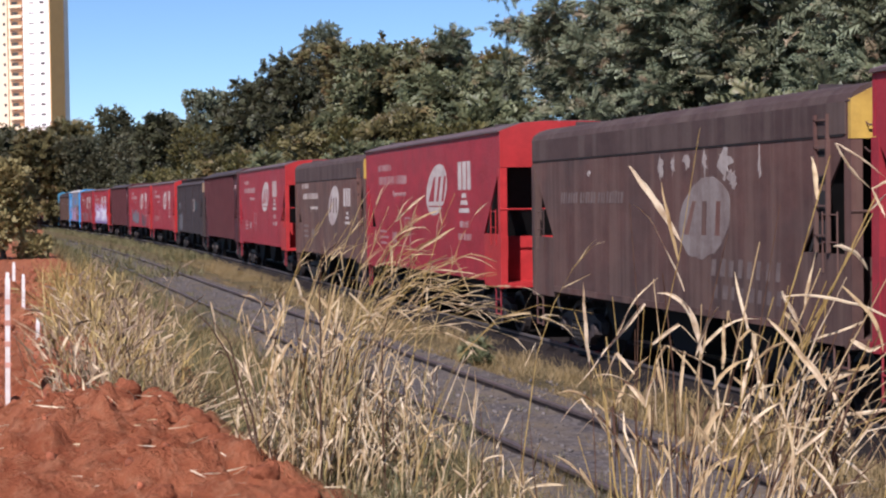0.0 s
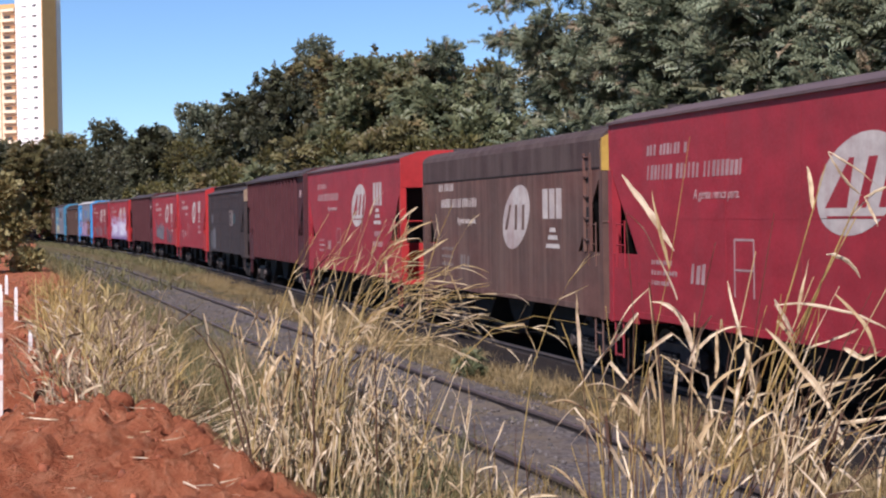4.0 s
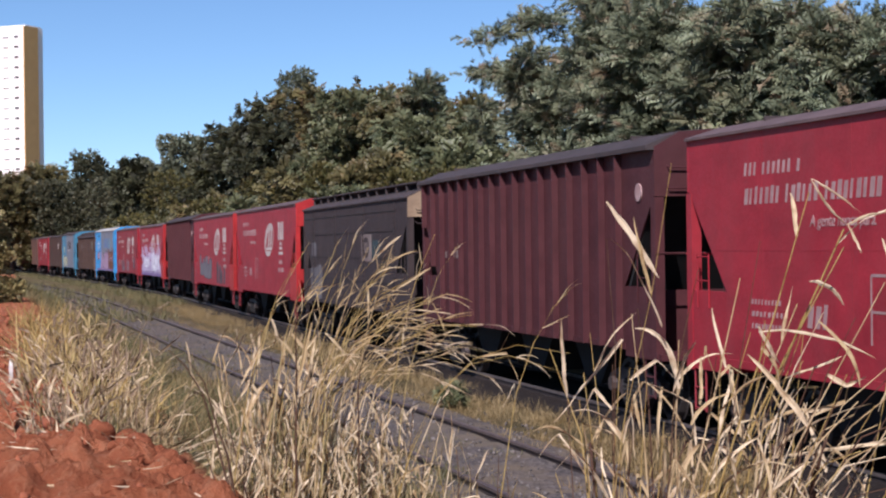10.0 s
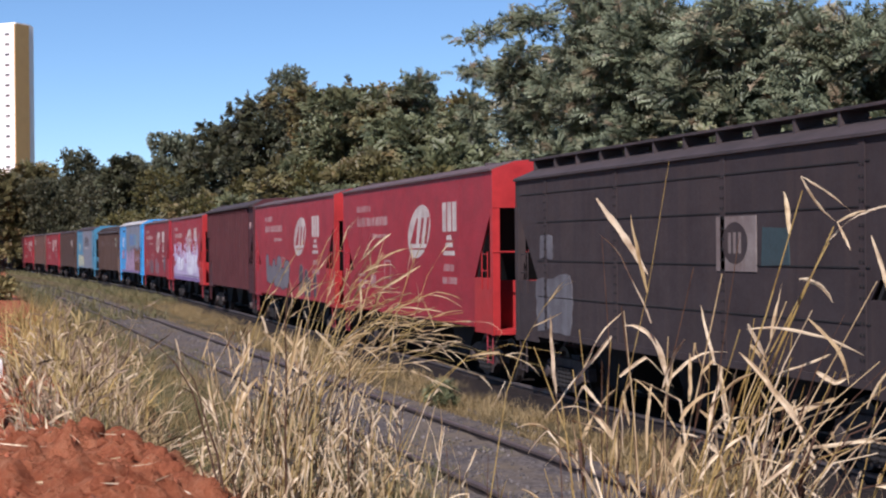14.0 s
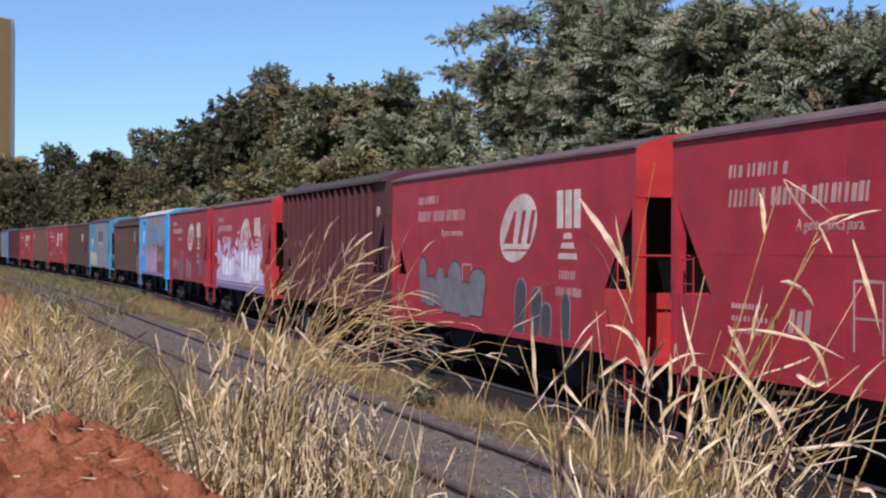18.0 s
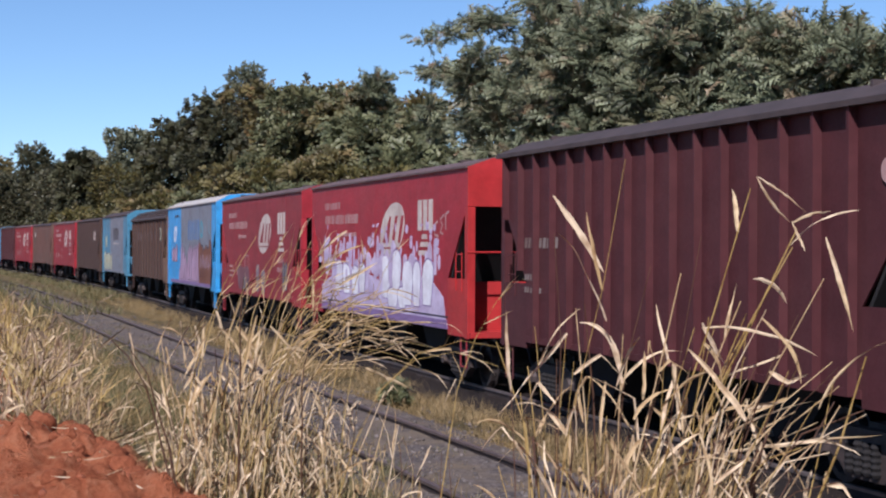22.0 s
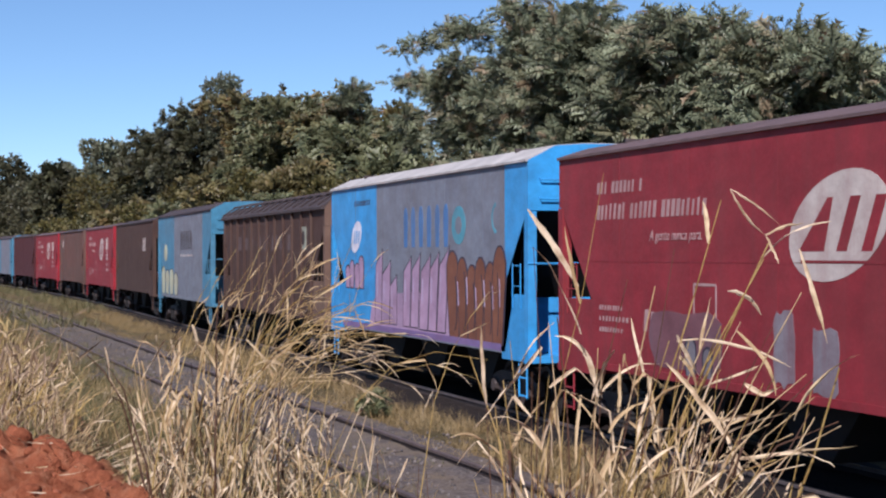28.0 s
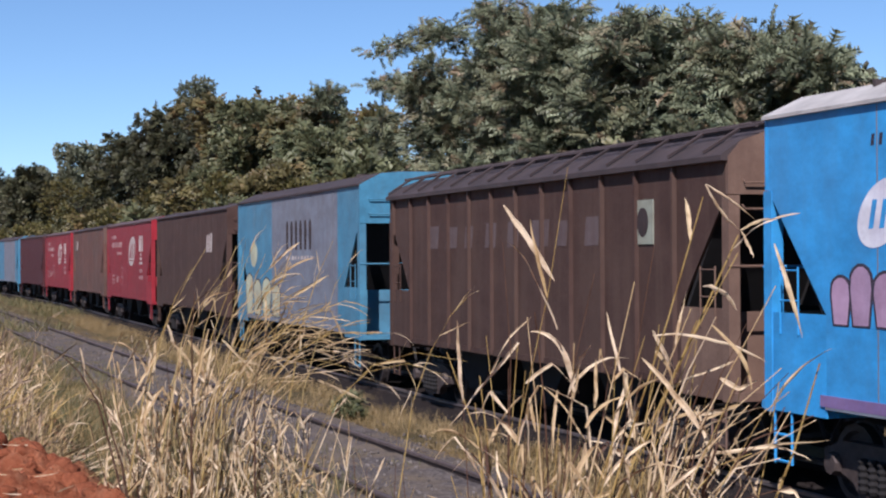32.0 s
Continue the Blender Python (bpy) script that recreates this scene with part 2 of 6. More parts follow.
def empty(name, m=None):
    ob = new(name)
    ob.empty_display_size = 0.3
    if m is not None:
        ob.matrix_world = m
    return ob


# ---- ground ----
def ground_z(x, y):
    b = bend(y)[0]
    xr = x - b
    if xr < 4.6:
        edge = 1.2 + 0.12 * min(9.0, max(0.0, 15.0 - y)) - 0.010 * max(0.0, y - 15.0)
        k = min(1.0, max(0.0, (xr - edge) / (3.8 - edge)))
        k = k * k * (3 - 2 * k)
        z = 1.0 * (1 - k) - 0.2 * k
        if y > 60:
            z -= 0.3 * min(1.0, (y - 60) / 60.0) * (1 - k)
    elif xr < 14.0:
        z = -0.2
    else:
        z = -0.2 + 0.5 * min(1.0, (xr - 14.0) / 5.0)
    return z


def soil_bumps(x, y):
    """Loose earth heaped by a digger on the bank, clods and hollows."""
    d = math.hypot((x - 0.5) / 1.5, (y - 12.2) / 3.4)
    heap = 0.16 * max(0.0, 1 - d * d)
    lip = 0.9 + 0.12 * min(9.0, max(0.0, 15.0 - y))
    edge = 1.0 if x < lip else max(0.0, 1 - (x - lip) / 0.9)
    far = max(0.0, min(1.0, (70 - y) / 30.0))
    v = Vector((x, y, 0.0))
    rough = 0.16 * noise.noise(v * 0.9) + 0.13 * noise.noise(v * 2.3 + Vector((7, 0, 0))) + 0.13 * abs(noise.noise(v * 4.1)) + 0.075 * noise.noise(v * 8.5) + 0.05 * abs(noise.noise(v * 15.0)) + 0.05 * noise.noise(v * 5.3 + Vector((1, 4, 0)))
    lumps = 0.0
    if y < 40:
        w = v + Vector((0.12 * noise.noise(v * 5.0), 0.12 * noise.noise(v * 5.0 + Vector((3, 9, 0))), 0.0))
        for k, size in ((2.3, 0.17), (5.5, 0.075)):
            d0 = noise.voronoi(Vector((w.x * k, w.y * k * 0.8, 0.3)))[0][0]
            keep = max(0.0, min(1.0, 0.5 + 1.6 * noise.noise(v * 1.3 + Vector((0, k, 0)))))
            lumps += size * max(0.0, 1 - (d0 / 0.62) ** 2) * keep
    return (heap + rough * far + lumps) * edge


def spaced(*rows):
    out = []
    for a, b, step in rows:
        out += list(np.arange(a, b, step))
    return sorted(set(round(float(v), 3) for v in out))


gx = spaced((-1600, -200, 200), (-200, -30, 17), (-30, -2, 1.6), (-2, 2.8, 0.042), (2.8, 15, 0.35), (15, 40, 2.0), (40, 200, 16), (200, 1601, 200))
gy = spaced((-300, -20, 40), (-20, 7, 1.5), (7, 19, 0.055), (19, 40, 0.3), (40, 120, 2.0), (120, 400, 8.0), (400, 3001, 200))
gv = []
for y in gy:
    for x in gx:
        z = ground_z(x, y)
        if -2.5 < x < 2.9 and y < 80:
            z += soil_bumps(x, y)
        elif 2.9 <= x < 16 and y < 200:
            z += 0.03 * noise.noise(Vector((x * 1.4, y * 0.7, 2.0)))
        gv.append((x, y, z))
w_ = len(gx)
gf = [(j * w_ + i, j * w_ + i + 1, (j + 1) * w_ + i + 1, (j + 1) * w_ + i) for j in range(len(gy) - 1) for i in range(w_ - 1)]
me = bpy.data.meshes.new("ground")
me.from_pydata(gv, [], gf)
for q in me.polygons:
    q.use_smooth = True


def ground_material():
    m, n, l, p = nodes_of("bank_soil_and_litter")
    co = n.new("ShaderNodeTexCoord")
    sx = n.new("ShaderNodeSeparateXYZ")
    l.new(co.outputs["Object"], sx.inputs[0])
    wob = noise_node(n, l, 0.9, 4)
    fine = noise_node(n, l, 9, 8, (1, 1, 1), False, 0.7)
    blot = noise_node(n, l, 2.2, 5)
    grain = noise_node(n, l, 60, 4, (1, 1, 1), False, 0.7)
    ad = n.new("ShaderNodeMath")
    ad.operation = "MULTIPLY_ADD"
    ad.inputs[1].default_value = 1.6
    l.new(wob, ad.inputs[0])
    near_ = n.new("ShaderNodeMapRange")
    near_.inputs["From Min"].default_value, near_.inputs["From Max"].default_value = 15.0, 6.0
    near_.inputs["To Min"].default_value, near_.inputs["To Max"].default_value = 0.0, 1.1
    l.new(sx.outputs["Y"], near_.inputs["Value"])
    sub = n.new("ShaderNodeMath")
    sub.operation = "SUBTRACT"
    l.new(sx.outputs["X"], sub.inputs[0])
    l.new(near_.outputs[0], sub.inputs[1])
    l.new(sub.outputs[0], ad.inputs[2])
    dirt = mix(n, l, ramp(n, l, blot, 0.35, 0.68), (0.50, 0.175, 0.084), (0.33, 0.094, 0.042))
    dirt = mix(n, l, ramp(n, l, fine, 0.48, 0.70), dirt, (0.54, 0.235, 0.125))
    litter = mix(n, l, ramp(n, l, blot, 0.35, 0.65), (0.10, 0.085, 0.040), (0.17, 0.125, 0.065))
    litter = mix(n, l, ramp(n, l, fine, 0.5, 0.8), litter, (0.24, 0.19, 0.10))
    mr = n.new("ShaderNodeMapRange")
    mr.inputs["From Min"].default_value, mr.inputs["From Max"].default_value = 1.9, 2.5
    l.new(ad.outputs[0], mr.inputs["Value"])
    c = mix(n, l, mr.outputs[0], dirt, litter)
    l.new(mix(n, l, ramp(n, l, grain, 0.3, 0.7, (0.72,) * 3, (1, 1, 1)), (0, 0, 0), c), p.inputs["Base Color"])
    p.inputs["Roughness"].default_value = 0.95
    p.inputs["Specular IOR Level"].default_value = 0.1
    bump(n, l, p, fine, 1.0, 0.14)
    return m


me.materials.append(ground_material())
tagged(new("ground", me), "red earth bank falling to a dry grassy railway verge", "ground", kind="structure")


def ballast_material(name, a, b, dust, speck):
    m, n, l, p = nodes_of(name)
    v = n.new("ShaderNodeTexVoronoi")
    v.inputs["Scale"].default_value = 16
    co = n.new("ShaderNodeTexCoord")
    l.new(co.outputs["Object"], v.inputs["Vector"])
    big = noise_node(n, l, 1.1, 5)
    fine = noise_node(n, l, 30, 5, (1, 1, 1), False, 0.7)
    bw = n.new("ShaderNodeRGBToBW")
    l.new(v.outputs["Color"], bw.inputs[0])
    c = mix(n, l, ramp(n, l, bw.outputs[0], 0.2, 0.8), a, b)
    c = mix(n, l, ramp(n, l, big, 0.42, 0.66), c, dust)
    c = mix(n, l, ramp(n, l, fine, 0.66, 0.84), c, speck)
    l.new(c, p.inputs["Base Color"])
    p.inputs["Roughness"].default_value = 0.95
    p.inputs["Specular IOR Level"].default_value = 0.15
    bump(n, l, p, v.outputs["Distance"], 0.8, 0.03)
    return m


def bed(name, line, half, top, label, material):
    ys = spaced((4, 60, 0.4), (60, 340, 3.0))
    prof = [(-half - 0.5, -0.26), (-half, top - 0.04), (-0.8, top), (-0.45, top - 0.03), (0, top - 0.02), (0.45, top - 0.03), (0.8, top), (half, top - 0.04), (half + 0.5, -0.26)]
    vs = []
    for y in ys:
        for u, z in prof:
            vs.append((line(y) + u + 0.08 * noise.noise(Vector((u, y * 0.8, 1))), y, z + 0.035 * noise.noise(Vector((u * 3, y * 1.7, 4)))))
    k = len(prof)
    fs = [(j * k + i, j * k + i + 1, (j + 1) * k + i + 1, (j + 1) * k + i) for j in range(len(ys) - 1) for i in range(k - 1)]
    m = bpy.data.meshes.new(name)
    m.from_pydata(vs, [], fs)
    m.materials.append(material)
    return tagged(new(name, m), label, "track bed", kind="structure")


M_BALLAST = ballast_material("siding_ballast", (0.050, 0.044, 0.043), (0.125, 0.109, 0.103), (0.130, 0.104, 0.076), (0.26, 0.225, 0.195))
# The main bed's near black is the train's underside shade, put into the colour.
M_BALLAST2 = ballast_material("main_ballast_shaded", (0.010, 0.008, 0.008), (0.026, 0.021, 0.019), (0.018, 0.013, 0.011), (0.04, 0.03, 0.026))
bed("siding_bed", siding_x, 1.55, -0.10, "dark grey ballast of the empty siding with weeds", M_BALLAST)
bed("main_bed", train_x, 1.7, -0.12, "ballast under the freight train, its shade coloured in near black", M_BALLAST2)


def rail_line(name, line, label):
    root = tagged(empty(name), label, "railway track", kind="structure")
    ys = spaced((-40, 60, 2.0), (60, 340, 4.0))
    for side in (-0.84, 0.84):
        foot, head = bmesh.new(), bmesh.new()
        for bm, prof in ((foot, [(-0.065, -0.16), (0.065, -0.16), (0.06, -0.145), (0.012, -0.125), (0.012, -0.045), (-0.012, -0.045), (-0.012, -0.125), (-0.06, -0.145)]),
                         (head, [(-0.034, -0.045), (0.034, -0.045), (0.035, -0.008), (0.026, 0.0), (-0.026, 0.0), (-0.035, -0.008)])):
            rings = [[bm.verts.new((line(y) + side + u, y, z)) for u, z in prof] for y in ys]
            for a, b in zip(rings, rings[1:]):
                for i in range(len(prof)):
                    j = (i + 1) % len(prof)
                    bm.faces.new((a[i], a[j], b[j], b[i]))
        rail = part("rail", foot, M_RAIL, root)
        part("rail_head", head, M_RAILTOP if line is train_x else M_RAILRUST, rail)
    return root


rail_line("siding_track", siding_x, "empty siding with two rusty rails in dark ballast")
rail_line("main_track", train_x, "railway track that carries the freight train")

# ---- the train ----
EAVE, SILL, SIDE = 4.28, 1.14, 1.5


def ellipse(a, z, w, h, n=28, lean=0.0):
    return [(a + w / 2 * math.cos(2 * math.pi * i / n) - lean * h / 2 * math.sin(2 * math.pi * i / n), z + h / 2 * math.sin(2 * math.pi * i / n)) for i in range(n)]


def column(a, z0, w, h, lean=0.0, n=7):
    """Upright shape with a round head and a narrower foot."""
    pts = [(a - w * 0.36, z0), (a + w * 0.36, z0), (a + w * 0.5 + lean * 0.6, z0 + h * 0.62)]
    for i in range(1, n):
        q = math.pi * i / n
        pts.append((a + lean + w / 2 * math.cos(q), z0 + h * 0.7 + h * 0.3 * math.sin(q)))
    pts.append((a - w * 0.5 + lean * 0.6, z0 + h * 0.62))
    return pts


def stroke(pts, w):
    """A sprayed line of even width along a run of places."""
    up, down = [], []
    for i, (a, z) in enumerate(pts):
        da = pts[min(i + 1, len(pts) - 1)][0] - pts[max(i - 1, 0)][0]
        dz = pts[min(i + 1, len(pts) - 1)][1] - pts[max(i - 1, 0)][1]
        d = math.hypot(da, dz)
        up.append((a - dz / d * w / 2, z + da / d * w / 2))
        down.append((a + dz / d * w / 2, z - da / d * w / 2))
    return up + down[::-1]


class Side:
    """Flat marks on the camera-side plate: a is metres from the end that runs ahead, z the height."""

    def __init__(self, root, half, x=-SIDE, flat=0.2):
        self.root, self.half, self.x, self.flat = root, half, x, flat

    def mark(self, name, shapes, material, label="", lift=0.006):
        bm = bmesh.new()
        out = 0.004 + (lift - 0.006) * self.flat
        for i, pts in enumerate(shapes):
            prism(bm, [(-self.half + a, z) for a, z in pts], "x", self.x - out - 0.0001 * (i % 40), self.x + 0.004)
        return part(name, bm, material, self.root, label)

    def bars(self, name, a, z, width, height, count, material, label="", rng=random.Random(3), words=()):
        """A line of writing as plain slanting bars, running from a towards the leading end; words gives the bars of each word."""
        words = words or (count,)
        step = width / (sum(words) + 0.8 * (len(words) - 1))
        rows, u = [], a
        for word in words:
            for i in range(word):
                w = step * rng.choice((0.66, 0.58, 0.46, 0.36))
                h = height * rng.choice((1.0, 1.0, 0.92))
                lean = height * 0.18
                rows.append([(u, z), (u - w, z), (u - w - lean, z + h), (u - lean, z + h)])
                u -= step
            u -= step * 0.8
        return tagged(self.mark(name, rows, material, label), kind="stuff")


MOTTO = []


def motto(s, a, z, size, material):
    """The line of small italic words under the owner's name."""
    if not MOTTO:
        cu = bpy.data.curves.new("motto", "FONT")
        cu.body, cu.size, cu.extrude, cu.shear, cu.resolution_u = "A gente nunca para.", 1.0, 0.004, 0.2, 3
        ob = new("motto", cu)
        me = bpy.data.meshes.new_from_object(ob.evaluated_get(bpy.context.evaluated_depsgraph_get()))
        bpy.data.objects.remove(ob)
        me.transform(Matrix(((0, 0, -1, 0), (-1, 0, 0, 0), (0, 1, 0, 0), (0, 0, 0, 1))))
        MOTTO.append(me)
    me = MOTTO[0].copy()
    me.materials.append(material)
    ob = new("motto", me)
    ob.parent = s.root
    ob.location, ob.scale = (s.x - 0.003, -s.half + a, z), (1, size, size)
    ob["label"] = "pale italic words"
    return tagged(ob, kind="stuff")


def company_marks(s, white, red, shift=0.0):
    """Oval emblem with bars, a block of broad bars, and lines of small writing; shift moves them towards the tail."""
    s = Side(s.root, s.half - shift, s.x, s.flat)
    s.mark("emblem_oval", [ellipse(5.7, 3.12, 2.05, 1.24, 32, 0.5)], white, "pale oval emblem")
    z = 2.84
    for pts in ([(6.55, z), (5.98, z), (5.78, z + 0.6), (5.9, z + 0.6)], [(5.72, z), (5.5, z), (5.2, z + 0.6), (5.42, z + 0.6)], [(5.2, z), (4.98, z), (4.68, z + 0.6), (4.9, z + 0.6)]):
        s.mark("emblem_bar", [pts], red, "bar in the wagon's colour", 0.010)
    s.mark("emblem_line", [[(6.5, z - 0.1), (4.95, z - 0.1), (4.95, z - 0.13), (6.5, z - 0.13)]], red, "thin line in the wagon's colour", 0.010)
    for a in (3.56, 3.14, 2.72):
        s.mark("owner_bar", [[(a, 3.1), (a - 0.31, 3.1), (a - 0.31, 3.74), (a, 3.74)]], white, "broad white bar")
    for w, z in ((0.44, 2.92), (0.66, 2.76), (0.96, 2.58)):
        s.mark("emblem_step", [[(3.03 + w / 2, z), (3.03 - w / 2, z), (3.03 - w / 2 + 0.05, z + 0.1), (3.03 + w / 2 - 0.05, z + 0.1)]], white, "white stacked bar")
    pale = M_FADED
    a0 = 12.6 + 0.2 * (2 * s.half - 14.1)
    s.bars("number_line", a0, 3.70, 1.7, 0.17, 12, pale, words=(3, 6, 1))
    s.bars("name_line", a0, 3.32, 3.7, 0.23, 24, pale, words=(7, 6, 9))
    motto(s, a0 - 1.9, 3.0, 0.205, pale)
    s.bars("small_line", 3.45, 2.24, 0.85, 0.15, 6, pale)
    s.bars("small_line", 3.6, 1.96, 1.25, 0.15, 10, pale, words=(4, 7))
    s.mark("seam", [[(2 * s.half - 0.85, 2.713), (0.85, 2.713), (0.85, 2.704), (2 * s.half - 0.85, 2.704)]], red, "dark weld line")
    s.mark("notice_frame", [stroke([(9.3, 1.62), (9.3, 2.42)], 0.035), stroke([(8.66, 1.62), (8.66, 2.42)], 0.035), stroke([(9.3, 2.42), (8.66, 2.42)], 0.035), stroke([(9.3, 2.0), (8.66, 2.0)], 0.03)], pale, "pale outlined notice box")
    for i, z in enumerate((2.0, 1.84, 1.68)):
        s.bars("data_line", 12.5, z, 0.9 + 0.2 * (i % 2), 0.07, 9, pale)
    s.bars("data_line", 10.9, 1.75, 0.6, 0.3, 3, pale)


def wheelset(parent, y):
    bm = bmesh.new()
    prof = [(0.70, 0.0), (0.70, 0.47), (0.735, 0.49), (0.745, 0.455), (0.86, 0.45), (0.86, 0.37), (0.80, 0.34), (0.79, 0.14), (0.84, 0.12), (0.84, 0.0)]
    for sgn in (-1, 1):
        rings = []
        for k in range(16):
            q = 2 * math.pi * k / 16
            rings.append([bm.verts.new((sgn * px, r * math.cos(q), r * math.sin(q))) for px, r in prof[1:-1]])
        for k in range(16):
            a, b = rings[k], rings[(k + 1) % 16]
            for i in range(len(a) - 1):
                bm.faces.new((a[i], a[i + 1], b[i + 1], b[i]))
        bm.faces.new([r[-1] for r in rings])
        bm.faces.new([r[0] for r in reversed(rings)])
    tube(bm, [(-0.75, 0, 0), (0.75, 0, 0)], [0.08, 0.08], 8)
    ob = part("wheelset", bm, M_WHEEL, parent, "worn steel wheels on an axle")
    ob.location = (0, y, 0.455)
    return ob


WHEELS = []
SPRING = []


def bogie(root, y):
    bm = bmesh.new()
    for sgn in (-1, 1):
        x0, x1 = sorted((sgn * 0.97, sgn * 1.12))
        prism(bm, [(-1.15, 0.40), (-1.15, 0.62), (-0.75, 0.74), (0.75, 0.74), (1.15, 0.62), (1.15, 0.40), (0.85, 0.40), (0.55, 0.30), (0.42, 0.16), (-0.42, 0.16), (-0.55, 0.30), (-0.85, 0.40)], "x", x0, x1)
        for u in (-0.91, 0.91):
            tube(bm, [(sgn * 1.08, u, 0.47), (sgn * 1.2, u, 0.47)], [0.15, 0.12], 8)
    box(bm, -0.95, 0.95, -0.22, 0.22, 0.42, 0.8)
    b = part("bogie", bm, M_STEEL, root, "rusty cast bogie frame")
    b.location = (0, y, 0)
    for sgn in (-1, 1):
        for u in (-0.28, -0.09, 0.1, 0.29):
            if not SPRING:
                bm = bmesh.new()
                tube(bm, [(0, 0, 0.0375 * i) for i in range(11)], [0.075 if i % 2 else 0.055 for i in range(11)], 7)
                first = part("spring", bm, M_GRIMESHADE, b)
                SPRING.append(first.data)
                coil = first
            else:
                coil = new("spring", SPRING[0])
                coil.parent = b
            coil.location = (sgn * 1.14, u, 0.22)
    for u in (-0.91, 0.91):
        WHEELS.append(wheelset(b, u))
    return b


def hopper(R, L, style, label, m):
    """A grain hopper wagon between the leading end R and the trailing end L (metres of train at 18 s)."""
    half = (L - R) / 2
    root = tagged(empty("hopper_wagon"), label, "freight wagon", "wagons of the freight train")
    body, roof_m, end_m = m["body"], m.get("roof", M_ROOF), m.get("end", m["body"])
    lead_m, apron_m = end_m, m.get("apron", end_m)
    EAVE = m.get("eave", 4.28)
    cut, top, low = 1.3, 3.58, 2.14
    rise = 0.44 if m.get("walk") is True else m["rise"] if "rise" in m else 0.23 if style == "smooth" else 0.29
    x0 = SIDE - (0.07 if style == "ribbed" else 0.0)

    crown = [(1.25, 0.22), (0.85, 0.36), (0.45, 0.42)] if m.get("walk") is True else [(1.02, rise - 0.04), (0.5, rise)]
    over = m.get("over", 0.07 if style == "ribbed" else 0.05)
    # side plates with a slanting cut at each end
    outline = [(-half, EAVE), (half, EAVE), (half, top), (half - cut, low), (half - cut, SILL), (-half + cut, SILL), (-half + cut, low), (-half, top)]
    zones = m.get("zones")
    if zones:
        pieces = []
        for a, b, mat_ in zones:
            lo, hi = -half + a, -half + b
            pts = [(lo, EAVE), (hi, EAVE)]
            if b > 2 * half - 0.01:
                pts += [(half, top), (half - cut, low), (half - cut, SILL)]
            else:
                pts += [(hi, SILL)]
            if a < 0.01:
                pts += [(-half + cut, SILL), (-half + cut, low), (-half, top)]
            else:
                pts += [(lo, SILL)]
            pieces.append((pts, mat_))
        for pts, mat_ in pieces:
            part("side_plate", prisms("x", (pts, -x0, -x0 + 0.03)), mat_, root)
    else:
        part("side_plate", prisms("x", (outline, -x0, -x0 + 0.03)), body, root)
    part("side_plate", prisms("x", (outline, x0 - 0.03, x0)), body, root)
    if style == "ribbed":
        count, deep = m.get("ribs", 16), m.get("rib_depth", 0.11)
        for i in range(count):
            y = -half + 1.45 + (2 * half - 1.75) * i / (count - 1)
            z0 = SILL if y < half - cut else low + (y - half + cut) / cut * (top - low)
            rib = prisms("z", ([(-x0 + 0.002, y - 0.04), (-x0 - deep, y - 0.03), (-x0 - deep, y + 0.03), (-x0 + 0.002, y + 0.04)], z0, EAVE - 0.02))
            part("rib", rib, body, root)
    elif style in ("smooth", "banded"):
        # weld seams between the sheets
        for i in range(1, 6):
            y = -half + 2 * half * i / 6
            part("seam", boxes((-x0 - 0.003, -x0 + 0.002, y - 0.010, y + 0.010, SILL + 0.02, EAVE - 0.02)), body if not zones else M_BLUEGREY, root)
    if style == "banded":
        part("upper_band", boxes((-x0 - 0.012, -x0 + 0.002, -half + 0.15, half - 0.05, 3.575, 3.595)), M_GRIMESHADE, root)
        part("upper_sheet", boxes((-x0 - 0.016, -x0 + 0.002, -half + 0.1, half - 0.02, 3.60, EAVE - 0.01)), m["upper"], root)
        # ladder on the leading corner; flat dark plates stand for its openings' shade
        for z in (2.25, 2.62, 3.0, 3.34, 3.68):
            part("foothold_recess", boxes((-x0 - 0.004, -x0 + 0.002, -half + 0.58, -half + 0.84, z, z + (0.30 if z < 3 else 0.10))), M_GRIMESHADE, root)
            part("rung", boxes((-x0 - 0.05, -x0 - 0.03, -half + 0.56, -half + 0.88, z + 0.1, z + 0.125)), body, root)
        for u in (0.54, 0.87):
            part("stile", boxes((-x0 - 0.05, -x0 + 0.002, -half + u - 0.02, -half + u + 0.02, 2.15, 3.86)), body, root)
    if style == "panelled":
        for z in (3.72, 3.2, 2.5, 1.85):
            part("seam", boxes((-x0 - 0.012, -x0 + 0.002, -half + 1.3, half - 0.3 if z > 3.6 else half - cut, z, z + 0.016)), M_GRIMESHADE, root)
        for u in (0.10, 0.36, 0.64, 0.88):
            y = -half + 2 * half * u
            part("rivet_strip", boxes((-x0 - 0.014, -x0 + 0.002, y - 0.07, y + 0.07, SILL + 0.03, EAVE - 0.04)), body, root)
            tagged(part("rivets", boxes(*[(-x0 - 0.026, -x0 - 0.012, y + dy - 0.015, y + dy + 0.015, z, z + 0.03) for z in np.arange(1.3, 3.8, 0.14) for dy in (-0.04, 0.04)]), M_GRIMESHADE, root), kind="stuff")

    # sill beam and end aprons
    part("sill_beam", boxes((-x0 - 0.02, -x0 + 0.06, -half + cut, half - cut, SILL - 0.02, SILL + 0.08)), m.get("sill", body), root)
    part("centre_sill", boxes((-0.25, 0.25, -half - 0.35, half + 0.35, 0.82, 1.12)), M_GRIMESHADE, root)
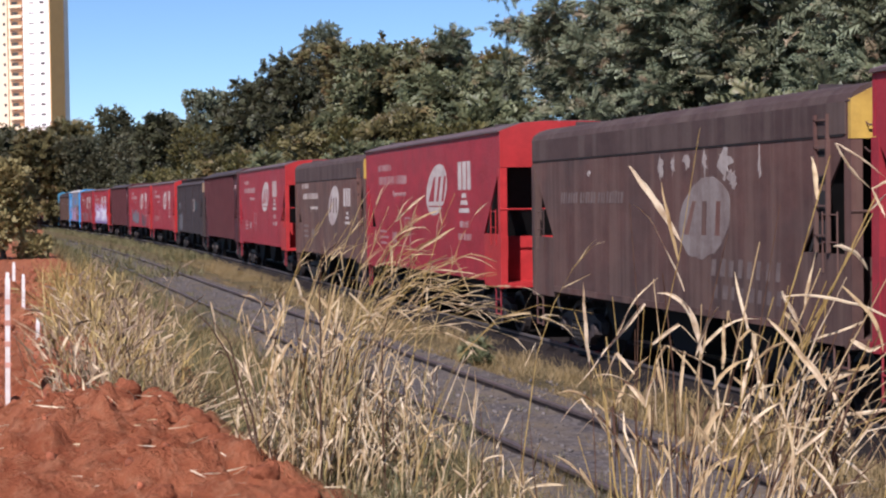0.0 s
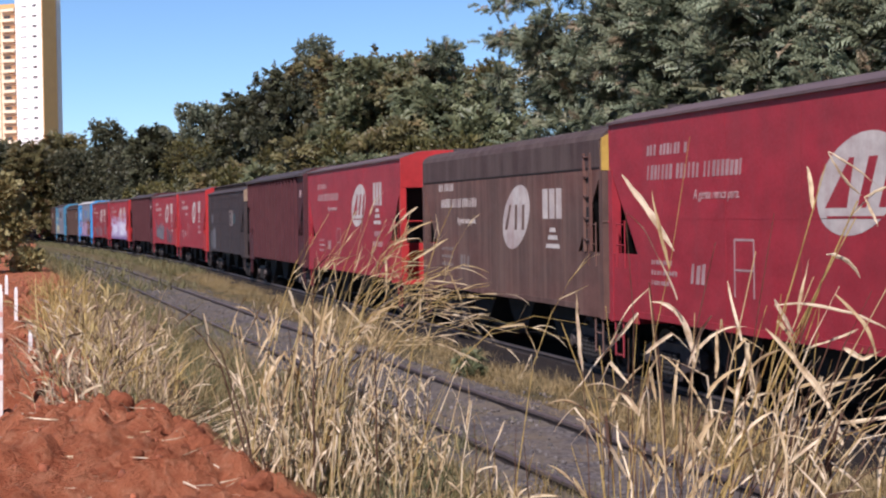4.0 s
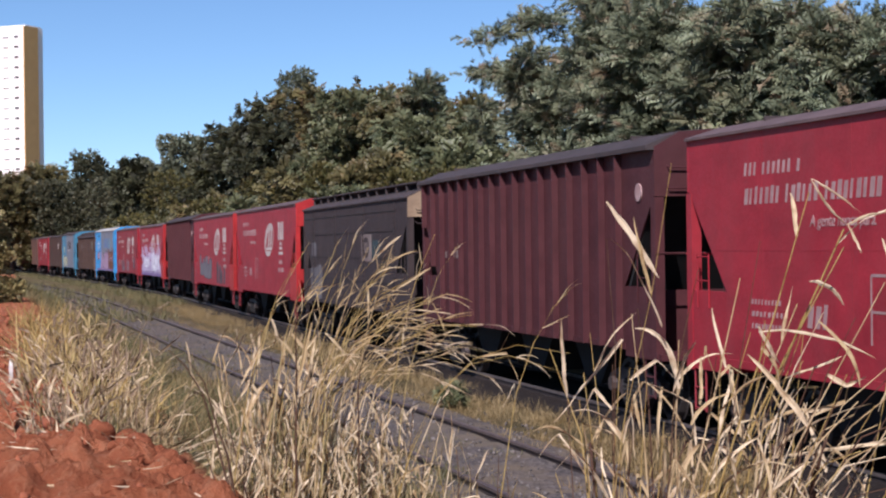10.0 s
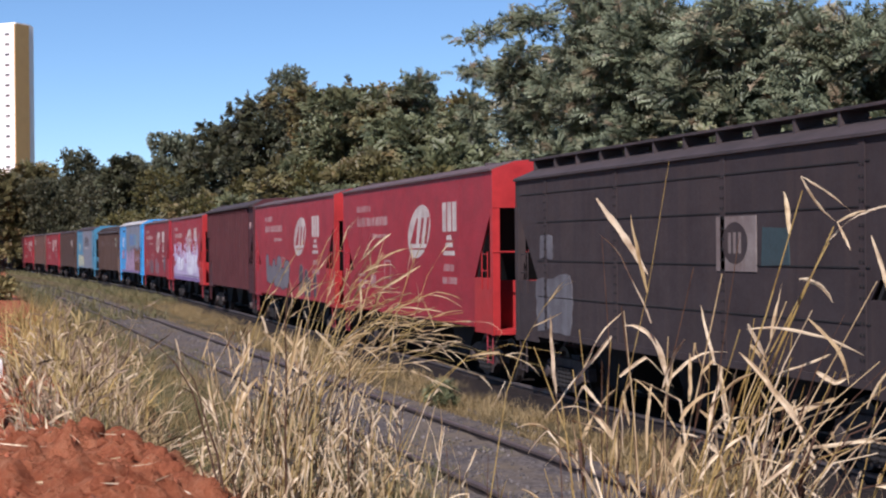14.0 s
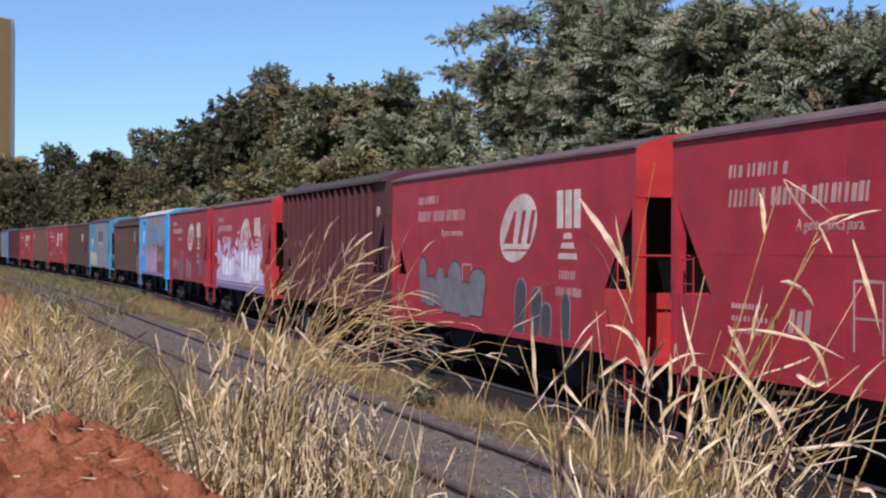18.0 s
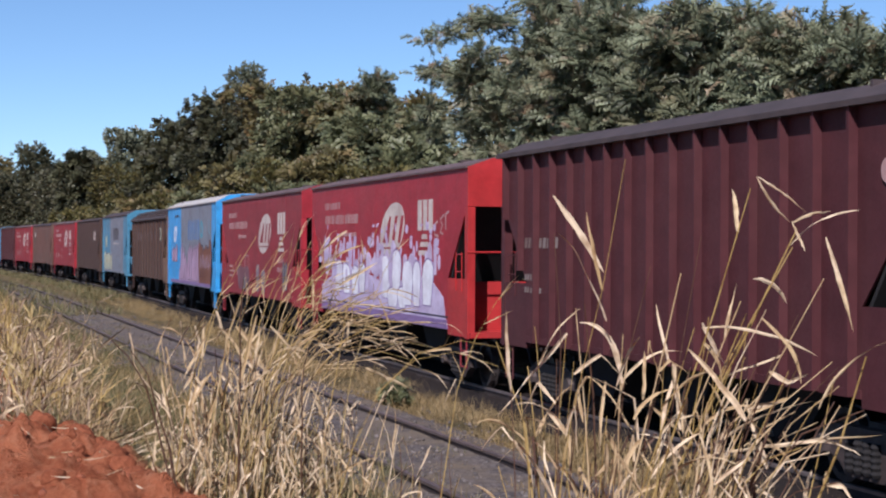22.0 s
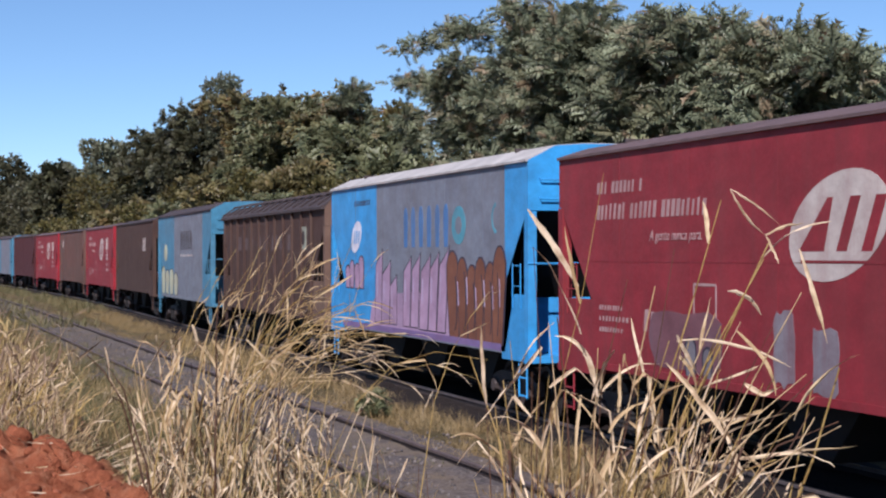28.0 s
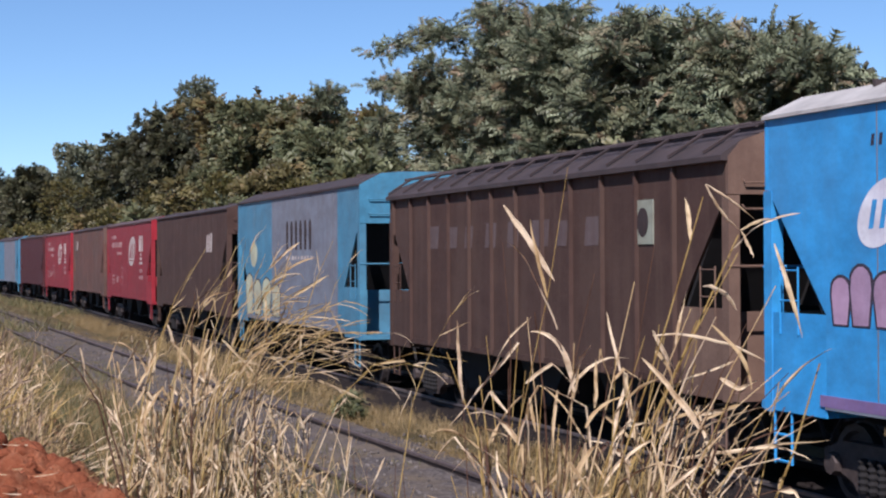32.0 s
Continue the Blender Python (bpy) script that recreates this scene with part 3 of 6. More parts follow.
    for sgn in (-1, 1):
        e, i_ = sgn * half, sgn * (half - cut)
        sheet_m = lead_m if sgn < 0 else m.get("tail", body)
        end_m = apron_m if sgn < 0 else m.get("tail", body)
        lo, hi = sorted((e, i_))
        for sx in (-1, 1):
            a0, a1 = sorted((sx * x0, sx * (x0 - 0.04)))
            part("apron", prisms("x", ([(lo, 1.02), (hi, 1.02), (hi, low), (lo, low)], a0, a1)), (apron_m if sgn < 0 else end_m) if sx < 0 else body, root)
            part("corner_post", boxes((*sorted((sx * (x0 + 0.012), sx * (x0 - 0.14))), *sorted((e + sgn * 0.05, e - sgn * 0.13)), 1.0, top - 0.05)), apron_m if sgn < 0 else end_m, root)
        # slope sheet and an added inner plate, near black to hold the cut-out's shade
        part("slope_sheet", prisms("x", ([(e - sgn * 0.06, top + 0.05), (e - sgn * 0.12, top + 0.05), (e - sgn * (cut + 0.55), 1.3), (e - sgn * (cut + 0.47), 1.3)], -x0 + 0.04, x0 - 0.04)), M_GRIMESHADE, root)
        part("inner_web", prisms("x", ([(e - sgn * 0.18, low), (e - sgn * 0.18, top - 0.2), (e - sgn * (cut + 0.2), low)], 0.2, 0.24)), M_GRIMESHADE, root)
        part("end_floor", boxes((-x0 + 0.02, x0 - 0.02, *sorted((e + sgn * 0.18, e - sgn * 1.3)), 1.02, 1.12)), end_m, root)
        part("end_sheet", prisms("y", ([(-x0 - 0.004, top - 0.04), (x0 + 0.004, top - 0.04), (x0 + 0.004, EAVE + 0.02), *[(u, EAVE + v) for u, v in crown], *[(-u, EAVE + v) for u, v in reversed(crown)], (-x0 - 0.004, EAVE + 0.02)], *sorted((e + sgn * 0.03, e - sgn * 0.04)))), sheet_m, root)
        part("low_sheet", boxes((-x0 + 0.16, x0 - 0.16, *sorted((e - sgn * 0.72, e - sgn * 0.76)), 1.12, 2.08)), end_m, root)
        part("brake_box", boxes((-0.58, -0.40, *sorted((e - sgn * 0.05, e - sgn * 0.4)), 1.12, 1.95)), M_RIB, root)
        rails = bmesh.new()
        tube(rails, [(-x0 - 0.02, e + sgn * 0.05, 2.66), (x0 + 0.02, e + sgn * 0.05, 2.66)], [0.018, 0.018], 5)
        part("handrail", rails, end_m, root)
        # grab irons on the end sheet and side ladder
        for z in (() if style == "smooth" and body in (M_RED, M_RED_OLD) else (EAVE - 0.3, EAVE - 0.62)):
            g = bmesh.new()
            tube(g, [(-x0 + 0.2, e, z + 0.05), (-x0 + 0.2, e + sgn * 0.09, z), (-x0 + 0.85, e + sgn * 0.09, z), (-x0 + 0.85, e, z + 0.05)], [0.014] * 4, 5)
            part("grab_iron", g, end_m, root)
        lad = bmesh.new()
        for u in (0.32, 0.72):
            tube(lad, [(-x0 - 0.01, e - sgn * u, 1.9), (-x0 - 0.01, e - sgn * u, 2.66)], [0.012] * 2, 5)
        for z in (2.28, 2.62):
            tube(lad, [(-x0 - 0.01, e - sgn * 0.32, z), (-x0 - 0.01, e - sgn * 0.72, z)], [0.011] * 2, 5)
        part("ladder", lad, end_m, root)
        st = bmesh.new()
        for u in (0.12, 0.5):
            tube(st, [(-x0 + 0.03, e - sgn * u, 1.05), (-x0 + 0.03, e - sgn * u, 0.42)], [0.018] * 2, 5)
        for z in (0.45, 0.75):
            tube(st, [(-x0 + 0.03, e - sgn * 0.12, z), (-x0 + 0.03, e - sgn * 0.5, z)], [0.018] * 2, 5)
        part("step_iron", st, M_RED_OLD if body in (M_RED, M_RED_OLD) else end_m, root)
        # coupler and buffing gear
        cp = bmesh.new()
        box(cp, -0.09, 0.09, *sorted((e + sgn * 0.2, e + sgn * 0.45)), 0.86, 1.04)
        prism(cp, [(-0.17, e + sgn * 0.42), (0.15, e + sgn * 0.42), (0.2, e + sgn * 0.58), (0.05, e + sgn * 0.64), (-0.06, e + sgn * 0.54), (-0.2, e + sgn * 0.62)], "z", 0.78, 1.1)
        part("coupler", cp, M_STEEL, root)
        hose = bmesh.new()
        tube(hose, [(-0.35, e + sgn * 0.2, 0.95), (-0.37, e + sgn * 0.45, 0.62), (-0.33, e + sgn * 0.55, 0.5), (-0.3, e + sgn * 0.7, 0.6)], [0.03] * 4, 5)
        part("brake_hose", hose, M_GRIMESHADE, root)
        bogie(root, sgn * (half - 1.75))

    # roof with a raised crown, and what runs along it
    prof = [(-SIDE - over, EAVE - (0.03 if style == "ribbed" else 0.0)), (-SIDE - over, EAVE + 0.04), *[(-u, EAVE + v + 0.012) for u, v in crown], *[(u, EAVE + v + 0.012) for u, v in reversed(crown)], (SIDE + over, EAVE + 0.04), (SIDE + over, EAVE - 0.02)]
    if style == "banded":
        arc = [(1.512, -0.01), (1.47, 0.09), (1.36, 0.17), (1.18, 0.225), (0.9, 0.265), (0.5, 0.285)]
        prof = [(-u, EAVE + v) for u, v in arc] + [(u, EAVE + v) for u, v in reversed(arc)]
        roof_m = m["upper"]
    part("roof", prisms("y", (prof, -half - 0.02, half + 0.02)), roof_m, root)
    part("hatch", boxes((-0.35, 0.35, -half + 1.0, half - 1.0, EAVE + rise - 0.01, EAVE + rise + 0.05)), M_ROOF, root)
    if m.get("walk") == "edge":
        for u in (-1.0, 1.0):
            part("roof_walk", boxes((u - 0.22, u + 0.22, -half - 0.05, half + 0.05, EAVE + 0.38, EAVE + 0.42)), M_ROOF, root)
            for i in range(13):
                y = -half + 0.2 + (2 * half - 0.4) * i / 12
                part("walk_post", boxes((u - 0.2, u + 0.2, y - 0.03, y + 0.03, EAVE + 0.1, EAVE + 0.38)), M_ROOF, root)
    elif m.get("walk"):
        part("roof_walk", boxes((-0.42, 0.42, -half - 0.15, half + 0.15, EAVE + rise + 0.08, EAVE + rise + 0.12)), M_ROOF, root)
        for u, v in ((-1.08, 0.40), (1.08, 0.40)):
            rail_ = bmesh.new()
            tube(rail_, [(u, -half - 0.1, EAVE + v), (u, half + 0.1, EAVE + v)], [0.028] * 2, 5)
            part("walk_rail", rail_, M_ROOF, root)
        for i in range(15):
            y = -half + 0.3 + (2 * half - 0.6) * i / 14
            for sx in (-1, 1):
                sp = bmesh.new()
                tube(sp, [(sx * 1.5, y + 0.22, EAVE + 0.1), (sx * 1.08, y, EAVE + 0.4), (sx * 0.42, y - 0.06, EAVE + rise + 0.1)], [0.026] * 3, 4)
                part("walk_bracket", sp, M_ROOF, root)
    else:
        for i in range(2):
            y = -half + (0.12 + 0.76 * i) * 2 * half
            part("roof_strap", boxes((-1.12, 1.12, y - 0.03, y + 0.03, EAVE + 0.10, EAVE + rise + 0.01)), M_ROOF, root)

    # discharge hoppers below the floor, the shade there put into their near-black colour
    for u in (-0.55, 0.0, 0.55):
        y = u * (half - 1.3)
        part("discharge_chute", prisms("x", ([(y - 1.1, SILL), (y + 1.1, SILL), (y + 0.35, 0.38), (y - 0.35, 0.38)], -1.0, 1.0)), M_GRIMESHADE, root)
    return root, Side(root, half, -x0, 1.0 if style in ("ribbed", "panelled") else 0.2), half


# ---- wagons, from the head of the visible train to its far end ----
TRAIN = []


def couple(R, L, style, label, m):
    root, side, half = hopper(R, L, style, label, m)
    TRAIN.append((root, (R + L) / 2, half))
    return side


def red_wagon(R, L, label, m=None, shift=0.0):
    m = {"roof": M_ROOFROSE, **(m or {"body": M_RED, "end": M_RED_END})}
    s = couple(R, L, "smooth", label, m)
    company_marks(s, M_WHITE, m["body"], shift)
    return s


M_FLAKE = paint("flaking_white_paint", (0.36, 0.32, 0.29), (0.12, 0.07, 0.06), 0.9, 0.7, 0.5)
M_GHOST = paint("ghost_of_lettering", (0.15, 0.115, 0.105), (0.08, 0.055, 0.05), 0.9, 0.7, 0.5)


def dark_marks(s, white, worn):
    k = M_OLDWHITE if worn else white
    s.mark("emblem_oval", [ellipse(5.2, 2.75, 1.8, 1.28, 32, 0.5) if not worn else [(4.55 + (a - 4.55) * (1 + 0.07 * noise.noise(Vector((a * 3, z * 3, 0)))), z + 0.05 * noise.noise(Vector((a * 4, z * 2, 5)))) for a, z in ellipse(4.55, 2.55, 1.9, 1.2, 40, 0.35)]], k, "whitewashed oval emblem" if worn else "white oval emblem")
    da, dz = (0.65, 0.2) if worn else (0.0, 0.0)
    for pts in ([(6.0, 2.5), (5.8, 2.5), (5.5, 3.0), (5.64, 3.0)], [(5.3, 2.5), (5.12, 2.5), (5.08, 3.0), (5.26, 3.0)], [(4.8, 2.5), (4.62, 2.5), (4.58, 3.0), (4.74, 3.0)]):
        s.mark("emblem_bar", [[(a - da, z - dz) for a, z in pts]], M_DARK, "dark bar", 0.010)
    s.bars("name_line", 11.4, 2.78 if worn else 2.98, 3.4 if worn else 3.2, 0.2, 22, M_GHOST if worn else k, words=(7, 6, 9))
    if not worn:
        for i in range(3):
            s.mark("owner_bar", [[(3.4 - i * 0.42, 2.72), (3.08 - i * 0.42, 2.72), (3.08 - i * 0.42, 3.28), (3.4 - i * 0.42, 3.28)]], M_WHITE, "broad white bar")
        for w, z in ((0.4, 2.47), (0.6, 2.33), (0.86, 2.17)):
            s.mark("emblem_step", [[(2.8 + w / 2, z), (2.8 - w / 2, z), (2.8 - w / 2 + 0.05, z + 0.08), (2.8 + w / 2 - 0.05, z + 0.08)]], M_WHITE, "white stacked bar")
        s.bars("number_line", 11.6, 3.36, 1.4, 0.17, 10, M_WHITE, words=(3, 6))
        motto(s, 9.9, 2.62, 0.2, M_WHITE)
        for z in (2.0, 1.82, 1.64):
            s.bars("data_line", 11.4, z, 1.1, 0.07, 8, M_OLDWHITE)
        s.bars("data_line", 9.7, 1.62, 0.9, 0.3, 3, M_OLDWHITE)
    else:
        fr = random.Random(9)
        for i, (a, z, w, h) in enumerate(((6.3, 3.33, 0.34, 0.36), (5.75, 3.36, 0.22, 0.3), (5.2, 3.38, 0.3, 0.26), (4.5, 3.36, 0.2, 0.32), (3.75, 3.36, 0.55, 0.42), (3.5, 3.1, 0.4, 0.3), (2.6, 3.3, 0.12, 0.4), (9.8, 3.3, 0.2, 0.1))):
            flake = [(a + w * 0.5 * math.cos(q) * fr.uniform(0.25, 1.3), z + h * 0.5 * math.sin(q) * fr.uniform(0.4, 1.4)) for q in (0.37 * j for j in range(17))]
            s.mark("flaked_patch", [flake], M_FLAKE, "flaking white paint", 0.006 + 0.001 * i)
        s.bars("data_line", 4.3, 1.72, 2.5, 0.26, 8, M_GHOST)
        s.bars("data_line", 4.2, 1.4, 2.4, 0.2, 8, M_GHOST)


red_wagon(-102.2, -87.6, "red hopper wagon running at the head of the view")
s = couple(-87.0, -73.8, "banded", "sooty brown hopper wagon with a worn whitewashed emblem", {"body": M_SOOT, "upper": M_DARKER, "end": M_YELLOW, "apron": M_SOOT, "eave": 4.0})
dark_marks(s, M_WHITE, True)
red_wagon(-71.4, -57.0, "red hopper wagon with a pale oval emblem, behind a sooty one")
s = couple(-56.6, -43.4, "banded", "brown streaked hopper wagon with a white oval emblem", {"body": M_DARK, "upper": M_DARKER, "end": M_YELLOW, "apron": M_DARK, "eave": 4.08})
dark_marks(s, M_WHITE, False)
red_wagon(-40.8, -26.2, "red hopper wagon with pale emblem and dusty sill")
s = couple(-24.7, -10.0, "ribbed", "oxide brown ribbed hopper wagon with overhanging roof", {"body": M_RIB, "ribs": 17})
s.mark("round_plate", [ellipse(0.62, 3.62, 0.26, 0.28, 16)], M_FADED, "pale round plate", 0.03)
s.bars("number_line", 13.0, 2.55, 1.9, 0.16, 6, M_OLDWHITE)
s = couple(-8.7, 6.0, "panelled", "grey brown riveted hopper wagon with whitewashed patches", {"body": M_GREY, "end": M_CREAM, "apron": M_GREY, "eave": 4.0, "walk": "edge"})
s.mark("emblem_patch", [[(5.5, 2.42), (4.25, 2.42), (4.25, 3.16), (5.5, 3.16)]], M_OLDWHITE, "pale square emblem patch", 0.016)
s.mark("teal_patch", [[(4.1, 2.5), (3.3, 2.52), (3.34, 2.98), (4.06, 3.0)]], paint("dull_teal_paint", (0.032, 0.058, 0.064), (0.05, 0.04, 0.04), 0.6, 0.7, 0.5), "dull teal overpainted patch", 0.016)
s.mark("emblem_disc", [ellipse(4.9, 2.8, 0.8, 0.56)], M_GREY, "dark oval", 0.019)
for i in range(3):
    s.mark("emblem_bar", [[(5.1 - i * 0.16, 2.66), (5.02 - i * 0.16, 2.66), (5.02 - i * 0.16, 2.94), (5.1 - i * 0.16, 2.94)]], M_OLDWHITE, "pale bar", 0.022)
M_WASH = paint("worn_whitewash", (0.13, 0.125, 0.135), (0.055, 0.044, 0.045), 0.7, 0.7, 0.5)
wash = random.Random(17)
for a, z, w, h in ((12.5, 1.75, 1.9, 0.95), (12.9, 2.75, 0.7, 0.42)):
    s.mark("whitewash_patch", [[(a + w * 0.5 * max(-1, min(1, 1.4 * math.cos(q))) * wash.uniform(0.9, 1.08), z + h * 0.5 * max(-1, min(1, 1.4 * math.sin(q))) * wash.uniform(0.85, 1.12)) for q in (0.2618 * j for j in range(24))]], M_WASH, "worn whitewashed patch", 0.014)
red_wagon(7.6, 22.3, "red hopper wagon coupled behind a grey one", None, 0.28)
s = red_wagon(23.7, 38.9, "red hopper wagon with grey bubble graffiti low on its side")
M_GRAFGREY = paint("grey_spray_paint", (0.15, 0.145, 0.16), (0.10, 0.05, 0.06), 0.5, 0.6, 0.3)
M_GRAFSLATE = paint("slate_spray_paint", (0.05, 0.045, 0.055), (0.09, 0.08, 0.09), 0.5, 0.6, 0.3)
M_GRAFDARK = paint("dark_spray_outline", (0.035, 0.03, 0.045), (0.05, 0.03, 0.04), 0.4, 0.6, 0.3)
M_GHOST2 = paint("ghost_of_large_lettering", (0.115, 0.088, 0.088), (0.075, 0.046, 0.038), 0.6, 0.7, 0.6)
M_PLATE = paint("pale_green_plate_paint", (0.27, 0.30, 0.24), (0.15, 0.12, 0.09), 0.6, 0.6, 0.5)
M_VEIL = paint("thin_grey_overpaint", (0.16, 0.065, 0.075), (0.12, 0.10, 0.12), 0.8, 0.6, 0.4)
M_PATCH = paint("pale_grey_overpaint", (0.19, 0.18, 0.20), (0.16, 0.05, 0.06), 0.7, 0.6, 0.5)
M_LILAC = paint("lilac_spray_paint", (0.40, 0.34, 0.50), (0.30, 0.18, 0.28), 0.6, 0.6, 0.5, (0.48, 0.44, 0.58))
M_VIOLET = paint("violet_spray_outline", (0.17, 0.12, 0.26), (0.22, 0.12, 0.2), 0.6, 0.6, 0.4)
M_CHROME = paint("white_spray_paint", (0.66, 0.67, 0.71), (0.40, 0.36, 0.46), 0.75, 0.55, 0.4)
M_PINK = paint("pink_spray_paint", (0.37, 0.235, 0.335), (0.2, 0.18, 0.26), 0.6, 0.6, 0.4)
M_RUSTGRAF = paint("brown_spray_paint", (0.18, 0.072, 0.042), (0.12, 0.05, 0.035), 0.6, 0.6, 0.4)


def bubbles(s, rows, fill, name, label, lift=0.010, rim=None, merge=False):
    """Rounded shapes with a dark rim."""
    for i, (a, z, w, h, ln) in enumerate(rows):
        s.mark("spray_outline", [column(a, z - 0.02, w + 0.08, h + 0.055, ln)], rim or M_GRAFDARK, "dark sprayed outline", lift + (0.0015 if merge else 0.006) * i)
    for i, (a, z, w, h, ln) in enumerate(rows):
        s.mark(name, [column(a, z, w, h, ln)], fill, label, lift + (0.012 + 0.0015 * i if merge else 0.003 + 0.006 * i))


bubbles(s, [(12.3, 1.55, 0.62, 0.98, 0.12), (11.75, 1.5, 0.9, 0.62, 0.0), (11.1, 1.55, 0.6, 0.8, -0.15), (10.45, 1.42, 1.0, 0.72, 0.0), (9.75, 1.42, 1.0, 1.05, 0.12), (9.1, 1.36, 0.9, 0.7, 0.0), (8.35, 1.42, 1.15, 0.92, -0.12)], M_GRAFGREY, "bubble_graffiti", "grey sprayed bubble shapes", merge=True)
bubbles(s, [(5.6, 1.2, 0.62, 1.0, -0.1), (4.7, 1.2, 0.55, 0.86, -0.1), (4.1, 1.2, 0.5, 0.6, 0), (3.1, 1.2, 0.4, 0.8, 0)], M_GRAFSLATE, "bubble_graffiti", "dark sprayed tall shapes with a pale rim", rim=M_GRAFGREY)
s = couple(39.9, 53.7, "ribbed", "oxide brown ribbed hopper wagon beside a graffitied one", {"body": M_RIB, "ribs": 16, "eave": 4.38})
s.bars("number_line", 12.6, 2.75, 1.7, 0.18, 8, M_OLDWHITE, words=(3, 5))
s.bars("data_line", 12.6, 2.2, 0.7, 0.1, 5, M_OLDWHITE)
s.bars("data_line", 12.6, 1.98, 0.9, 0.1, 6, M_OLDWHITE)
s.mark("round_plate", [ellipse(0.75, 3.62, 0.26, 0.28, 16)], M_FADED, "pale round plate", 0.03)
s = red_wagon(55.65, 69.9, "red hopper wagon with white and lilac graffiti along its lower half", {"body": M_RED, "end": M_RED_END, "sill": M_VIOLET})
s.mark("lilac_ground", [[(13.0, 1.2), (1.4, 1.2), (1.6, 1.75), (2.4, 2.05), (3.6, 2.15), (5.0, 2.0), (7.0, 2.0), (8.6, 2.2), (10.4, 2.3), (11.8, 2.0), (13.0, 1.75)]], M_LILAC, "lilac sprayed ground", 0.008)
rg = random.Random(11)
dots = [column(rg.uniform(1.8, 12.6), rg.uniform(1.7, 2.2), rg.uniform(0.16, 0.42), rg.uniform(0.3, 0.95), 0) for i in range(44)]
for i in range(70):
    q = rg.random()
    dots.append(ellipse(rg.uniform(1.8, 13.2), 2.15 + 1.15 * q, rg.uniform(0.1, 0.42) * (1.2 - 0.7 * q), rg.uniform(0.12, 0.4) * (1.2 - 0.7 * q), 10))
s.mark("lilac_spatter", dots, M_LILAC, "lilac sprayed spatter", 0.012)["kind"] = "stuff"
bubbles(s, [(11.0, 1.62, 0.85, 0.78, 0), (10.1, 1.6, 0.8, 0.72, 0.1), (9.2, 1.6, 0.75, 0.68, 0), (8.5, 1.66, 0.6, 0.7, 0)], M_CHROME, "bubble_graffiti", "white sprayed rounded shapes", 0.014, M_VIOLET)
bubbles(s, [(6.2, 1.6, 0.85, 0.95, 0.1), (5.3, 1.78, 0.8, 0.9, 0), (4.35, 1.5, 0.85, 0.95, 0), (3.6, 1.5, 0.6, 0.95, 0), (2.8, 1.55, 0.8, 0.95, -0.1)], M_CHROME, "bubble_graffiti", "white sprayed tall rounded shapes", 0.014, M_VIOLET)
bubbles(s, [(5.6, 1.42, 0.9, 0.42, 0), (4.8, 1.42, 0.7, 0.45, 0)], M_CHROME, "bubble_graffiti", "white sprayed squat shapes", 0.018, M_VIOLET)
s.mark("violet_hem", [[(13.0, 1.15), (1.3, 1.15), (1.35, 1.30), (12.9, 1.30)]], M_VIOLET, "violet sprayed hem", 0.04)
for pts in ([(2.05, 3.28), (2.3, 3.2), (2.25, 3.0), (2.0, 2.98)], [(1.6, 3.4), (1.85, 3.32), (1.7, 3.2), (1.85, 3.05), (1.65, 3.02)], [(1.25, 3.46), (1.48, 3.42), (1.46, 3.1)]):
    s.mark("sprayed_tag", [stroke(pts, 0.05)], M_FADED, "small pale sprayed stroke")
s.mark("lilac_hem", [[(12.9, 1.38), (1.3, 1.38), (1.3, 1.35), (12.9, 1.35)]], M_GRAFDARK, "thin violet line", 0.05)
s = red_wagon(71.4, 85.5, "red hopper wagon between a graffitied and a blue one", {"body": M_RED_OLD, "end": M_RED})
bubbles(s, [(9.4, 1.2, 0.3, 0.5, 0), (8.9, 1.2, 0.25, 0.4, 0), (2.6, 1.45, 0.3, 0.8, 0), (2.2, 1.45, 0.3, 0.8, 0)], M_GRAFGREY, "bubble_graffiti", "small grey sprayed shapes")
wash2 = random.Random(23)
for a, z, w, h, mt in ((9.6, 1.66, 2.1, 0.8, M_VEIL), (6.9, 1.7, 0.5, 0.85, M_PATCH), (5.95, 1.6, 0.55, 0.75, M_PATCH)):
    s.mark("painted_patch", [[(a + w * 0.5 * max(-1, min(1, 1.35 * math.cos(q))) * wash2.uniform(0.9, 1.08), z + h * 0.5 * max(-1, min(1, 1.35 * math.sin(q))) * wash2.uniform(0.88, 1.1)) for q in (0.2618 * j for j in range(24))]], mt, "greyish patch of overpainted graffiti", 0.008)
BLUE_END = {"end": M_BLUE, "tail": M_BLUE, "body": M_BLUE, "roof": M_ROOFPALE, "sill": M_BLUEGREY, "rise": 0.31}


def company_bars(s, a, z, k, material, label):
    """Six plain upright bars with round heads, worn away in places."""
    for i in range(6):
        s.mark("company_bar", [column(a - 0.14 - 0.5 * k * i, z, 0.27 * k, 0.74 * k)], material, label, 0.008 + 0.001 * i)


def spike(a, z0, w, h, lean):
    """Upright block with a slanting, pointed head, leaning towards the leading end."""
    return [(a + w / 2, z0), (a - w / 2, z0), (a - w / 2 - lean, z0 + h), (a - w * 0.3 - lean, z0 + h * 0.94), (a + w / 2 - lean * 0.7, z0 + h * 0.78)]


